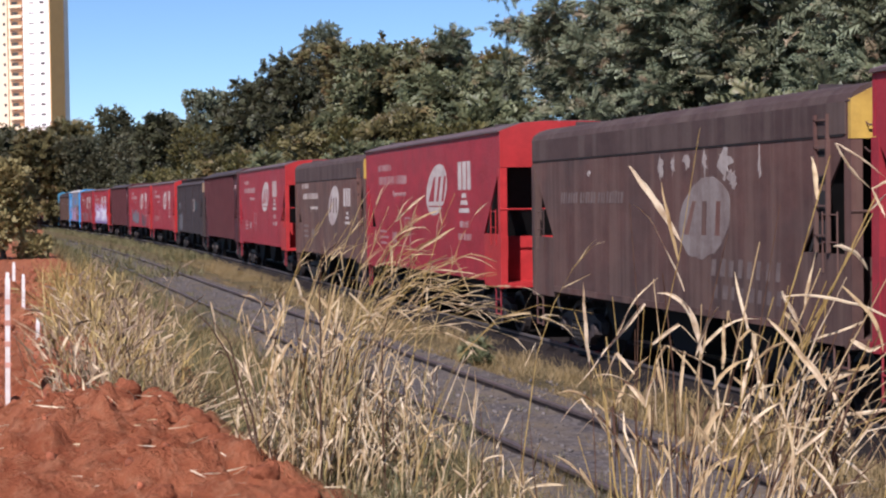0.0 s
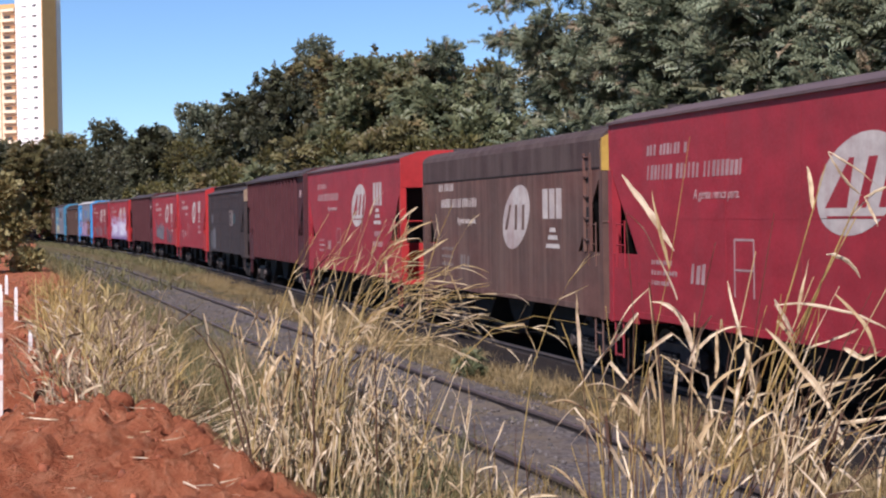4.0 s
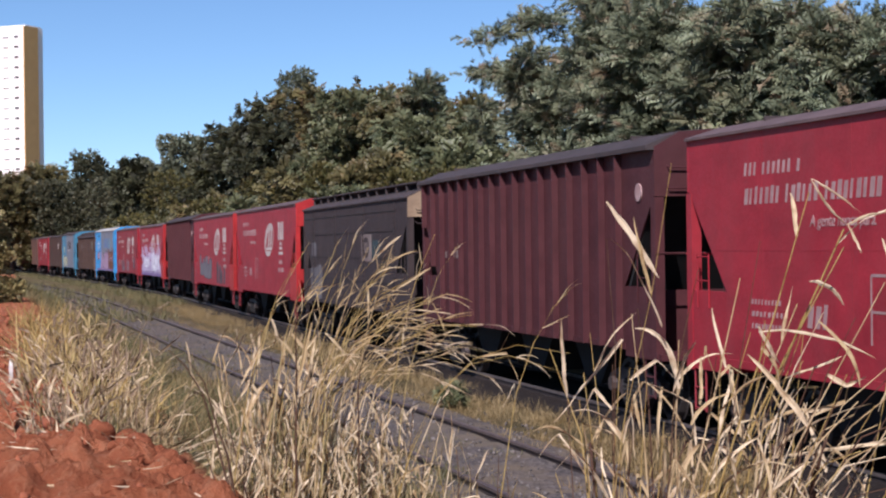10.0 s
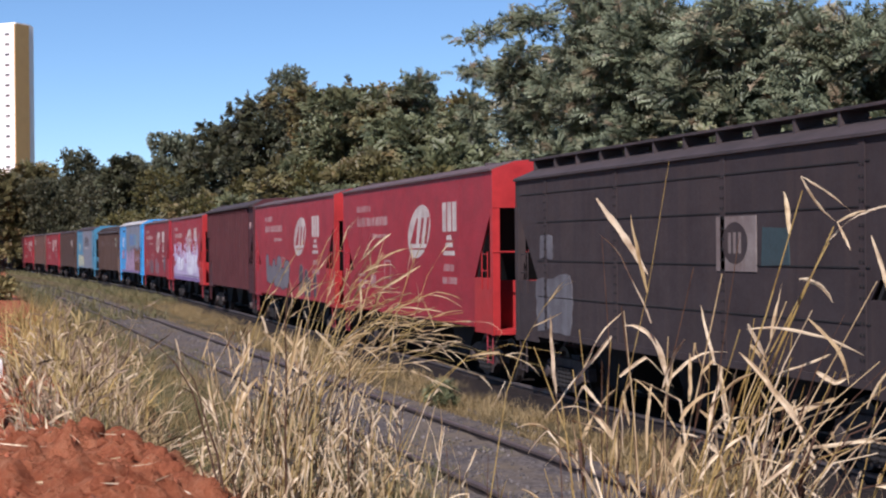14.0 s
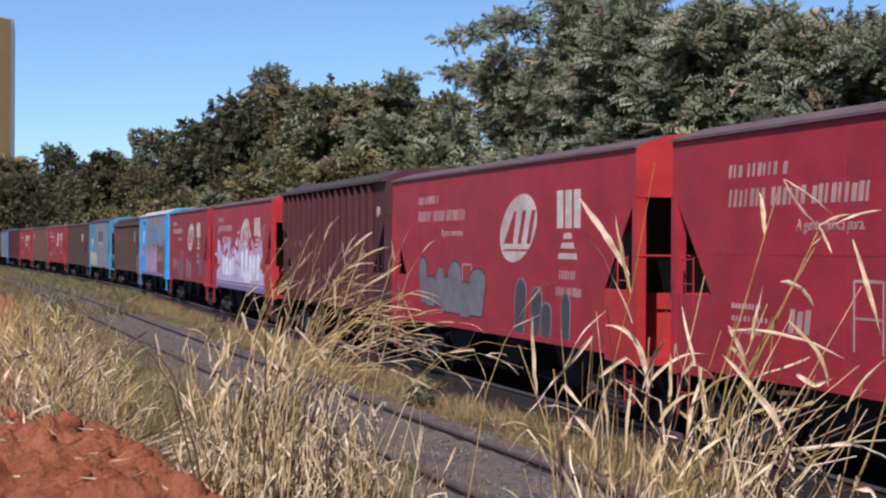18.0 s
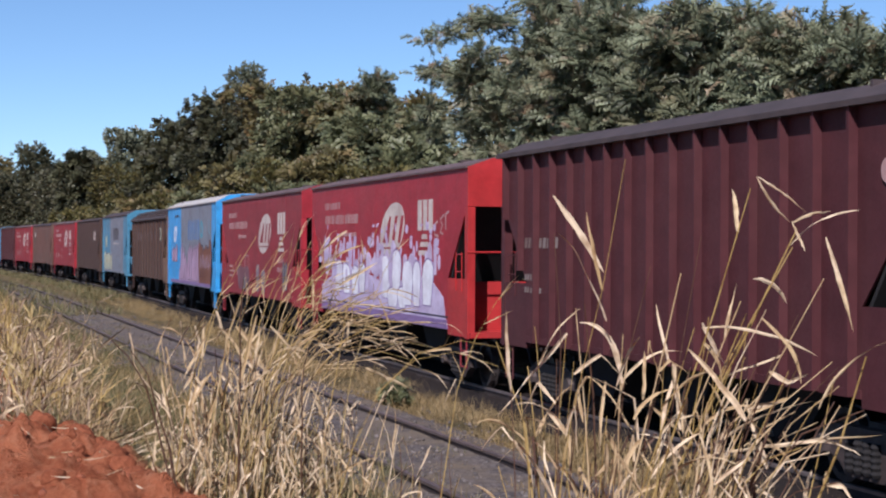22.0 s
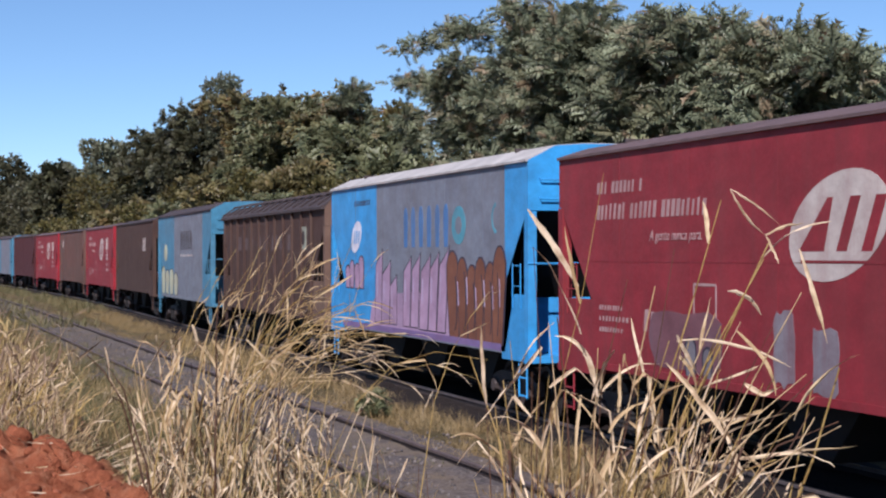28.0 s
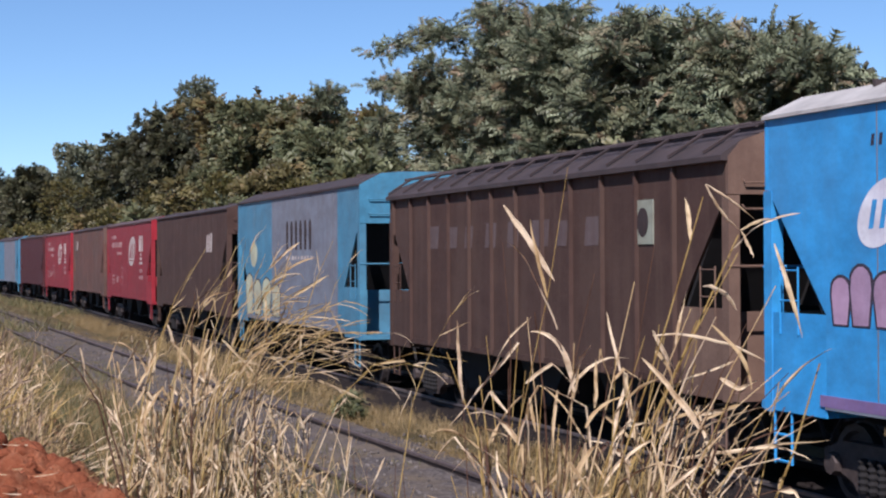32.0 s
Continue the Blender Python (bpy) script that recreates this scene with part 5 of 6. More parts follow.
# far trees along the bend
for x, y, top, r, kind, seed, n in ((16.8, 163.0, 13.5, 3.0, "grey", 31, 2600), (13.9, 178.0, 11.8, 3.4, "dark", 32, 2200), (17.5, 182.0, 11.0, 5.0, "olive", 30, 2400), (14.5, 205.0, 11.4, 5.0, "haze", 33, 2600), (13.5, 225.0, 11.8, 5.0, "haze", 34, 2600), (11.5, 236.0, 16.2, 3.4, "haze", 35, 2600), (15.0, 240.0, 13.6, 4.0, "dark", 43, 1800), (6.0, 240.0, 14.2, 3.6, "brown", 44, 1800), (9.0, 246.0, 13.2, 5.5, "haze", 36, 2600), (3.0, 250.0, 13.8, 6.0, "haze", 37, 3200), (1.2, 228.0, 12.4, 5.0, "brown", 45, 2600), (6.4, 226.0, 11.6, 4.4, "haze", 46, 3000), (-4.0, 232.0, 12.6, 5.0, "dark", 47, 2200), (-5.0, 252.0, 14.0, 7.0, "brown", 38, 2000), (-17.0, 250.0, 13.6, 9.0, "mid", 39, 2000), (-33.0, 245.0, 13.0, 10.0, "mid", 40, 2000), (17.0, 260.0, 13.0, 9.0, "dark", 41, 2000), (33.0, 230.0, 15.0, 10.0, "dark", 42, 2000)):
    tree("far_tree", "distant roadside tree with a rounded crown", x, y, top, r, kind, seed, n, 0.8 if kind in ("mid", "brown", "dark") else 0.7, 40, 0.12, fine=0.55)
# shrubs at the trees' feet
shrub_rng = random.Random(5)
for i in range(30):
    y = 24.0 + i * 6.2
    x = 16.2 + shrub_rng.uniform(-0.8, 1.2) + bend(y)[0] * 0.8
    tp = 3.6 + shrub_rng.uniform(-0.6, 1.0) + y * 0.012
    tree("shrub", "leafy shrub on the far side of the railway", x, y, tp, 2.6, ("olive", "mid", "brown" if y > 60 else "mid", "olive")[i % 4], 60 + i, 1500 if y < 120 else 900, 0.48 if y < 120 else 0.65, 14, 0.1, "shrub", fine=0.75)
# bush on the bank where the train comes into view
tree("bush", "yellow-green bush at the edge of the red earth bank", -0.95, 62.0, 4.3, 1.35, "lime", 95, 2600, 0.34, 14, 0.12, "bush")
tree("bush", "pale shrub far along the railway", 11.0, 236.0, 5.0, 4.0, "grey", 96, 2000, 0.7, 9, 0.1, "bush")


# ---- grasses ----
def straw(name, a, b, through_=0.16):
    m, n, l, p = nodes_of(name)
    g = n.new("ShaderNodeNewGeometry")
    c = ramp(n, l, g.outputs["Random Per Island"], 0.0, 1.0, a, b)
    f = noise_node(n, l, 14, 4, (1, 1, 1), True)
    c = mix(n, l, ramp(n, l, f, 0.45, 0.72), c, mix(n, l, 1.0, c, (0.45, 0.36, 0.28), "MULTIPLY"))
    wide = noise_node(n, l, 1.1, 3)
    c = mix(n, l, ramp(n, l, wide, 0.45, 0.70), c, mix(n, l, 1.0, c, (0.74, 0.68, 0.50), "MULTIPLY"))
    l.new(c, p.inputs["Base Color"])
    p.inputs["Roughness"].default_value = 0.6
    p.inputs["Specular IOR Level"].default_value = 0.25
    tr = n.new("ShaderNodeBsdfTranslucent")
    l.new(c, tr.inputs["Color"])
    ms = n.new("ShaderNodeMixShader")
    ms.inputs[0].default_value = through_
    l.new(p.outputs[0], ms.inputs[1])
    l.new(tr.outputs[0], ms.inputs[2])
    l.new(ms.outputs[0], n["Material Output"].inputs["Surface"])
    return m


G_STRAW = straw("dry_straw", (0.31, 0.215, 0.105), (0.77, 0.61, 0.37))
G_PALE = straw("bleached_leaf", (0.52, 0.41, 0.26), (0.85, 0.72, 0.52))
G_OLIVE = straw("half_green_stem", (0.28, 0.215, 0.085), (0.60, 0.47, 0.22))
G_GOLD = straw("golden_stem", (0.22, 0.155, 0.05), (0.56, 0.41, 0.16))
G_BROWN = straw("dead_stem", (0.05, 0.025, 0.018), (0.16, 0.09, 0.055))
G_BANK = straw("bank_straw", (0.13, 0.085, 0.055), (0.56, 0.43, 0.29))
G_GREEN = straw("verge_green", (0.080, 0.090, 0.040), (0.24, 0.21, 0.105))
G_STUBBLE = straw("dry_verge", (0.20, 0.145, 0.065), (0.40, 0.31, 0.16))


def blade_template(segments=4, bend_=0.35, width=0.02):
    tv, tf = [], []
    for i in range(segments + 1):
        u = i / segments
        w = width * (1 - 0.92 * u ** 1.5) * (0.7 + 0.6 * u if u < 0.5 else 1.0)
        tv += [(u - 0.25 * bend_ * u ** 3, -w, bend_ * u * u), (u - 0.25 * bend_ * u ** 3, w, bend_ * u * u)]
        if i:
            k = 2 * i
            tf.append((k - 2, k - 1, k + 1, k))
    return tv, tf


def sward(name, label, places, height, width, lean, material, seed, bend_=0.35, kind="stuff", category="grass"):
    """Many blades as one mesh: places are (x, y, z) rows."""
    rng = np.random.default_rng(seed)
    P = np.asarray(places)
    D = np.column_stack([rng.normal(size=len(P)) * lean, rng.normal(size=len(P)) * lean, np.ones(len(P))])
    U, V, N = frames(rng, D)
    tv, tf = blade_template(3, bend_, width)
    tufty = np.array([0.55 + 0.9 * min(1.0, max(0.0, 0.5 + 0.9 * noise.noise(Vector((q[0] * 2.1, q[1] * 0.9, seed))))) for q in P])
    me = scatter_mesh(name, tv, tf, P, U, V, N, height * tufty * rng.uniform(0.5, 1.25, len(P)))
    me.materials.append(material)
    return tagged(new(name, me), label, category, kind=kind)


def strip(seed, n, y0, y1, u0, u1, line, gather=0.12, per=6, gap=0.35):
    """Tufts along a strip beside a line, thinner in patches."""
    r = random.Random(seed)
    out = []
    while len(out) < n:
        y = y0 + (y1 - y0) * r.random() ** 1.5
        u = r.uniform(u0, u1)
        x = line(y) + u
        if noise.noise(Vector((x * 0.9, y * 0.35, seed))) < -gap * 0.5:
            continue
        for i in range(per):
            xx, yy = x + r.gauss(0, gather), y + r.gauss(0, gather)
            out.append((xx, yy, ground_z(xx, yy) - 0.02))
    return out


def fixed(v):
    return lambda y: v + bend(y)[0]


sward("verge_grass", "dry yellow grass between the two tracks", strip(1, 24000, 14, 110, -3.3, -1.6, train_x, 0.10, 6), 0.24, 0.022, 0.45, G_STUBBLE, 1)
sward("verge_grass", "dry yellow grass along the bend", strip(2, 9000, 90, 300, -3.6, -1.7, train_x, 0.2, 6), 0.36, 0.05, 0.4, G_GREEN, 2)
sward("siding_grass", "greenish dry grass at the foot of the bank", strip(3, 17000, 14, 80, -4.2, -1.6, siding_x, 0.12, 7), 0.34, 0.018, 0.4, G_GREEN, 3)
sward("siding_grass", "dry grass at the foot of the bank", strip(4, 10000, 14, 80, -4.4, -1.5, siding_x, 0.12, 6), 0.36, 0.016, 0.5, G_STUBBLE, 4)
sward("siding_grass", "grass along the far siding", strip(5, 12000, 70, 300, -5.5, 1.6, siding_x, 0.25, 6), 0.42, 0.05, 0.4, G_GREEN, 5)
sward("siding_grass", "olive grass creeping up to the near rail", strip(21, 15000, 14, 75, -2.5, -0.72, siding_x, 0.13, 8, 0.25), 0.27, 0.022, 0.5, G_GREEN, 21)
sward("siding_grass", "straw-coloured tufts beside the near rail", strip(22, 5000, 14, 60, -2.4, -0.8, siding_x, 0.10, 8, 0.0), 0.30, 0.018, 0.55, G_STUBBLE, 22)
sward("siding_grass", "low dry grass beyond the far rail of the siding", strip(23, 6000, 14, 70, 0.95, 1.9, siding_x, 0.13, 8, 0.1), 0.16, 0.026, 0.6, G_STUBBLE, 23)
sward("siding_grass", "patchy olive grass between the rails of the siding", strip(24, 10000, 22, 110, -0.7, 0.75, siding_x, 0.14, 8, -0.05), 0.15, 0.035, 0.6, G_GREEN, 24)
sward("track_weeds", "thin weeds in the siding ballast", strip(6, 6500, 15, 90, -1.6, 1.9, siding_x, 0.16, 7, -0.12), 0.16, 0.03, 0.6, G_STUBBLE, 6)
sward("bank_grass", "tall bleached grass along the edge of the bank", strip(7, 1500, 14.4, 26, 0.26, 1.1, fixed(0.0), 0.10, 9, 0.2), 0.50, 0.022, 0.8, G_BANK, 7, 0.5)
sward("bank_grass", "half-green tall grass along the edge of the bank", strip(8, 1700, 16, 42, 0.38, 1.25, fixed(0.0), 0.11, 9, 0.2), 0.72, 0.013, 0.5, G_GOLD, 8, 0.4)
sward("bank_undergrowth", "dark matted undergrowth at the edge of the bank", strip(18, 3000, 14.4, 40, 0.3, 1.3, fixed(0.0), 0.12, 7, 0.1), 0.34, 0.02, 0.8, G_GREEN, 18, 0.6)
sward("bank_grass", "bleached low grass at the lip of the bank", strip(17, 900, 13.5, 18, 1.0, 1.35, fixed(0.0), 0.07, 9, 0.2), 0.36, 0.016, 0.7, G_STRAW, 17, 0.6)
sward("bank_grass", "short dry grass on the bank's slope", strip(9, 9000, 8, 40, 1.6, 3.4, fixed(0.0), 0.14, 8), 0.30, 0.012, 0.5, G_GREEN, 9, 0.45)

SWAYS = []


RIB_RNG = random.Random(404)


def ribbon(bm, start, way, length, width, droop, twist=0.0, segs=8, kink=None):
    """A dry folded leaf: starts along way, sags, twists and crumples unevenly."""
    rr = RIB_RNG
    p, d = Vector(start), Vector(way).normalized()
    side = d.cross(Vector((0.2, -1.0, 0.15)))
    side = side.normalized() if side.length > 0.05 else Vector((1, 0, 0))
    step = length / segs
    turn = rr.uniform(-0.6, 0.6)
    rings = []
    for i in range(segs + 1):
        u = i / segs
        w = width * min(1.0, 0.55 + 3.0 * u) * max(0.12, 1 - u ** 7) * rr.uniform(0.72, 1.1)
        s2 = Matrix.Rotation(turn, 3, d) @ side
        turn += twist / segs * rr.uniform(0.2, 2.2)
        nrm = d.cross(s2).normalized()
        rings.append([bm.verts.new(p - s2 * w / 2), bm.verts.new(p + nrm * w * rr.uniform(0.15, 0.4)), bm.verts.new(p + s2 * w / 2)])
        p = p + d * step * rr.uniform(0.8, 1.2)
        d = (d + Vector((0, 0, -1)) * droop / segs * (1 + u) + Vector((rr.gauss(0, 0.07), rr.gauss(0, 0.07), rr.gauss(0, 0.07)))).normalized()
        if kink is not None and abs(u - kink) < 0.5 / segs:
            d = Vector((d.x * 0.7 + rr.gauss(0, 0.45), d.y * 0.7, rr.choice((-1.2, -0.9, -0.75, 0.2)))).normalized()
    for a, b in zip(rings, rings[1:]):
        bm.faces.new((a[0], a[1], b[1], b[0]))
        bm.faces.new((a[1], a[2], b[2], b[1]))
    return p


def grass_stem(rng, root, base, tip, thick, leaves, leaf_len, leaf_w, material, leaf_material, arch=0.0, sway=0.0, right=Vector((1, 0, 0)), ctrl=None, head=0, hang=0.0):
    """One stem from base to tip, in its clump's space, with blades at its joints."""
    base, tip = Vector(base), Vector(tip)
    bm = bmesh.new()
    mid = (base + tip) / 2 + Vector((0, 0, arch)) - (tip - base).cross(Vector((0, 1, 0))).normalized() * arch * 0.3
    if ctrl is not None:
        mid = ctrl
    pts = []
    wob = 0.004 + thick * 0.9
    for i in range(7):
        u = i / 6
        pts.append(base * (1 - u) ** 2 + mid * 2 * u * (1 - u) + tip * u * u - base + Vector((rng.gauss(0, wob), rng.gauss(0, wob), 0)))
    tube(bm, pts, [thick * (1 - 0.72 * i / 6) for i in range(7)], 5)
    ob = part("stem", bm, material, root)
    ob.location = base
    for i in range(leaves):
        lb = bmesh.new()
        u = rng.uniform(0.25, 1.0)
        k = min(5, int(u * 6))
        q = pts[k].lerp(pts[k + 1], u * 6 - k)
        along = (pts[k + 1] - pts[k]).normalized()
        a = rng.uniform(0, 2 * math.pi)
        out = right * math.cos(a) + Vector((right.y, -right.x, 0)) * math.sin(a) * 0.6
        way = along * rng.uniform(0.5, 1.3) + out * rng.uniform(0.2, 0.9) + Vector((0, 0, rng.uniform(-0.3, 0.3) - hang))
        ribbon(lb, q, way, leaf_len * rng.uniform(0.5, 1.25), leaf_w * rng.uniform(0.6, 1.25), rng.uniform(0.0, 0.9), rng.uniform(-3.2, 3.2), 8, rng.choice((None, None, 0.25, 0.4, 0.6)))
        part("blade", lb, leaf_material, ob)
    for i in range(head):
        lb = bmesh.new()
        u = rng.uniform(4.2, 6.0)
        k = min(5, int(u))
        along = (pts[k + 1] - pts[k]).normalized()
        ribbon(lb, pts[k].lerp(pts[k + 1], u - k), along + right * rng.gauss(0.1, 0.5) + Vector((0, 0, rng.gauss(0, 0.4))), rng.uniform(0.10, 0.24), 0.008, rng.uniform(0, 0.9), 0.5, 4)
        part("spikelet", lb, leaf_material, ob)
    if sway:
        SWAYS.append((ob, Matrix.Translation(base), sway, rng.uniform(0, 6.28)))
    return ob


def clump(name, label, x, y):
    return tagged(empty(name, pose(x, y, 0)), label, "grass", "tall grass on the bank")


# near clump: long stems leaning over, at about six metres
near_right = Vector((math.cos(radians(25.6)), -math.sin(radians(25.6)), 0))
near_back = Vector((math.sin(radians(25.6)), math.cos(radians(25.6)), 0))
near = clump("tall_grass_clump", "tall dry guinea grass with bent bleached blades on the bank", 2.6, 5.42)
rn = random.Random(21)


def near_point(r, b, z):
    return near_right * r + near_back * b + Vector((0, 0, z))


# sideways at the foot of the view, sideways and height at the tip, thickness, blades
for r0, r1, z1, th, lv, mt in ((-0.26, 0.11, 2.99, 0.006, 1, G_GOLD), (-0.28, 0.25, 2.86, 0.009, 3, G_GOLD), (-0.31, 0.21, 2.80, 0.007, 2, G_GOLD), (-0.55, -0.32, 3.09, 0.003, 1, G_GOLD),
                               (-0.20, 0.36, 2.68, 0.006, 3, G_STRAW), (0.24, 0.52, 2.40, 0.009, 2, G_GOLD), (0.22, 0.42, 2.33, 0.006, 1, G_GOLD), (-0.60, -0.84, 2.43, 0.007, 1, G_GOLD),
                               (-0.66, -0.70, 2.26, 0.006, 2, G_GOLD), (-0.53, -0.57, 2.84, 0.004, 1, G_BROWN), (-0.42, -0.48, 2.58, 0.005, 2, G_STRAW), (-0.45, -0.485, 2.58, 0.007, 0, G_BROWN),
                               (-0.42, -0.28, 2.72, 0.005, 3, G_BROWN), (-0.36, -0.14, 2.70, 0.006, 3, G_STRAW), (-0.24, -0.06, 2.83, 0.004, 2, G_BROWN)):
    b = rn.uniform(-0.25, 0.3)
    foot = near_point(r0 - (r1 - r0) * 1.1, b, 0.45)
    grass_stem(rn, near, foot, near_point(r1, b, z1), th * 1.15, lv, 0.28, 0.019, mt, rn.choice((G_PALE, G_STRAW, G_PALE)), 0.015, 0.5, near_right)
for i in range(9):
    r0 = rn.uniform(-0.36, -0.06)
    r1, b = r0 + rn.uniform(0.3, 0.6), rn.uniform(-0.3, 0.2)
    grass_stem(rn, near, near_point(r0 - (r1 - r0) * 1.0, b, 0.45), near_point(r1, b, rn.uniform(2.2, 2.66)), rn.uniform(0.0045, 0.008), rn.choice((1, 2)), 0.24, 0.016, rn.choice((G_GOLD, G_PALE, G_STRAW, G_BROWN)), rn.choice((G_PALE, G_STRAW, G_BROWN)), 0.01, 0.0, near_right)
for i in range(58):
    q = rn.random() ** 1.2
    r0 = -0.64 + 0.76 * q + rn.gauss(0, 0.05)
    r1 = r0 + rn.gauss(0.04 + 0.40 * q, 0.13)
    b = rn.uniform(-0.35, 0.45)
    z1 = rn.uniform(1.95, 2.5 + 0.14 * q)
    if r1 > 0.14 and rn.random() < 0.7:
        continue
    grass_stem(rn, near, near_point(r0 - (r1 - r0) * 0.8, b, 0.45), near_point(r1, b, z1), rn.uniform(0.003, 0.0075), rn.choice((1, 2, 3, 3)), 0.34, 0.017, rn.choice((G_STRAW, G_GOLD, G_GOLD, G_BROWN, G_BROWN)), rn.choice((G_PALE, G_STRAW, G_PALE, G_STRAW, G_BROWN)), rn.uniform(-0.02, 0.04), 0.0, near_right)

# fan of stems bent over towards the track, with torn blades hanging from their joints
for i in range(24):
    tilt = radians(rn.uniform(2, 78))
    far_ = rn.uniform(0.30, 0.62)
    b = rn.uniform(-0.25, 0.3)
    r0 = rn.gauss(-0.09, 0.05)
    z0 = rn.uniform(1.95, 2.12)
    grass_stem(rn, near, near_point(r0 - rn.uniform(0.0, 0.12), b, 0.45), near_point(r0 + far_ * math.cos(tilt), b, z0 + far_ * math.sin(tilt)), rn.uniform(0.004, 0.0075), rn.choice((1, 2, 3)), 0.22, 0.017, rn.choice((G_STRAW, G_PALE, G_GOLD, G_BROWN)), rn.choice((G_PALE, G_PALE, G_STRAW)), 0.0, 0.0, near_right, near_point(r0, b, z0 + 0.04), 0, rn.choice((0.0, 0.9, 1.6)))
for i in range(30):
    bm = bmesh.new()
    q = rn.random()
    start = near_point(-0.58 + 0.62 * q, rn.uniform(-0.3, 0.4), rn.uniform(1.95, 2.55))
    a = rn.gauss(0.15, 0.45)
    ribbon(bm, start, near_right * math.sin(a) + Vector((0, 0, math.cos(a) * rn.choice((0.9, -0.9)))) + near_back * rn.gauss(0, 0.25), rn.uniform(0.16, 0.42), rn.uniform(0.010, 0.021), rn.uniform(0.0, 1.5), rn.uniform(-2.5, 2.5), 9, rn.choice((None, 0.35, 0.5)))
    part("dry_blade", bm, rn.choice((G_PALE, G_PALE, G_STRAW)), near)


def bent_leaf(a, c, sag, width, material):
    """A dry leaf between two places of the near clump, bowed by sag."""
    bm = bmesh.new()
    back = rn.uniform(-0.15, 0.15)
    p0, p1 = near_point(a[0], back, a[1]), near_point(c[0], back + rn.uniform(-0.1, 0.1), c[1])
    d = (p1 - p0).normalized()
    bow = Vector((0, 0, 1)) - d * d.z
    rings = []
    turn = rn.uniform(-0.9, 0.2)
    for i in range(12):
        u = i / 11
        q = p0.lerp(p1, u) + bow * (sag * 4 * u * (1 - u) + rn.gauss(0, 0.002))
        side = (near_right * -d.z + Vector((0, 0, 1)) * d.dot(near_right)).normalized()
        side = Matrix.Rotation(turn, 3, d) @ side
        turn += rn.uniform(-0.15, 0.4)
        w = width * min(1.0, 0.35 + 2.6 * u) * max(0.08, 1 - u ** 6) * rn.uniform(0.75, 1.1) / 2
        nrm = d.cross(side)
        rings.append([bm.verts.new(q - side * w), bm.verts.new(q + nrm * w * 0.5), bm.verts.new(q + side * w)])
    for r0, r1 in zip(rings, rings[1:]):
        bm.faces.new((r0[0], r0[1], r1[1], r1[0]))
        bm.faces.new((r0[1], r0[2], r1[2], r1[1]))
    return part("dry_blade", bm, material, near)


for a, c, sag, width in (((-0.58, 2.97), (-0.40, 2.70), 0.012, 0.027), ((0.13, 3.04), (0.25, 2.88), -0.02, 0.010), ((0.25, 2.88), (0.38, 2.92), 0.006, 0.012), ((0.13, 3.04), (0.30, 2.91), 0.008, 0.009), ((0.25, 2.88), (0.29, 2.78), 0.0, 0.011),
                         ((0.37, 2.83), (0.46, 2.50), 0.012, 0.018), ((-0.06, 2.51), (0.34, 2.41), 0.035, 0.011), ((-0.07, 2.04), (0.57, 2.13), 0.01, 0.013), ((-0.03, 2.07), (0.33, 2.25), 0.03, 0.016), ((0.12, 2.68), (0.24, 2.59), 0.03, 0.017), ((0.35, 2.22), (0.58, 2.46), 0.05, 0.013)):
    bent_leaf(a, c, sag, width, G_PALE)

# middle clump: bundles of straw with sprays leaning towards the track, at about nine metres
mid_right = Vector((math.cos(radians(9.4)), -math.sin(radians(9.4)), 0))
mid_back = Vector((math.sin(radians(9.4)), math.cos(radians(9.4)), 0))
rm = random.Random(31)


def mid_point(r, b, z):
    return mid_right * r * 1.28 + mid_back * b + Vector((0, 0, 2.8 + (z - 2.8) * 1.28))


def sheaf(label, x, y, count, spread, low_, high, sprays, w):
    """Dense dry stems, some of them long sprays that arch over towards the track."""
    root = clump("tall_grass_clump", label, x, y)
    for i in range(count):
        r0 = rm.gauss(0.0, spread)
        b = rm.uniform(-0.4, 0.5)
        r1 = r0 + rm.gauss(0.02, 0.18)
        z1 = rm.uniform(low_, high)
        grass_stem(rm, root, mid_point(r0, b, 0.75), mid_point(r1, b, z1), rm.uniform(0.005, 0.010), rm.choice((2, 3, 3)), 0.34, w * 1.28, rm.choice((G_STRAW, G_STRAW, G_PALE, G_OLIVE, G_BROWN)), rm.choice((G_PALE, G_STRAW, G_PALE)), rm.uniform(0.0, 0.06), 0.0, mid_right)
    for i in range(sprays):
        q = rm.random()
        r0 = rm.gauss(0.0, spread * 0.8)
        b = rm.uniform(-0.4, 0.5)
        tip = mid_point(r0 + 0.25 + 0.85 * q, b, 2.93 - 0.15 * q - 0.55 * q * q - rm.uniform(0, 0.3))
        turn = mid_point(r0 + rm.uniform(0.0, 0.12) + 0.15 * q, b, 2.35 + 0.25 * q)
        grass_stem(rm, root, mid_point(r0, b, 0.8), tip, rm.uniform(0.0045, 0.0075), rm.choice((0, 1, 1)), 0.36, w * 0.9, rm.choice((G_GOLD, G_STRAW, G_OLIVE)), rm.choice((G_PALE, G_STRAW, G_PALE)), 0.0, 0.7 if i % 3 == 0 else 0.0, mid_right, turn, rm.choice((1, 2, 3)))


sheaf("sheaf of dry straw-coloured guinea grass with sprays arching over", 1.86, 11.4, 92, 0.16, 1.6, 2.33, 56, 0.017)
sheaf("dry straw-coloured guinea grass beside a taller sheaf", 2.42, 11.2, 64, 0.19, 1.4, 2.0, 5, 0.017)
sheaf("thin dry guinea grass at the lip of the bank", 3.0, 10.9, 14, 0.2, 1.3, 1.8, 1, 0.017)

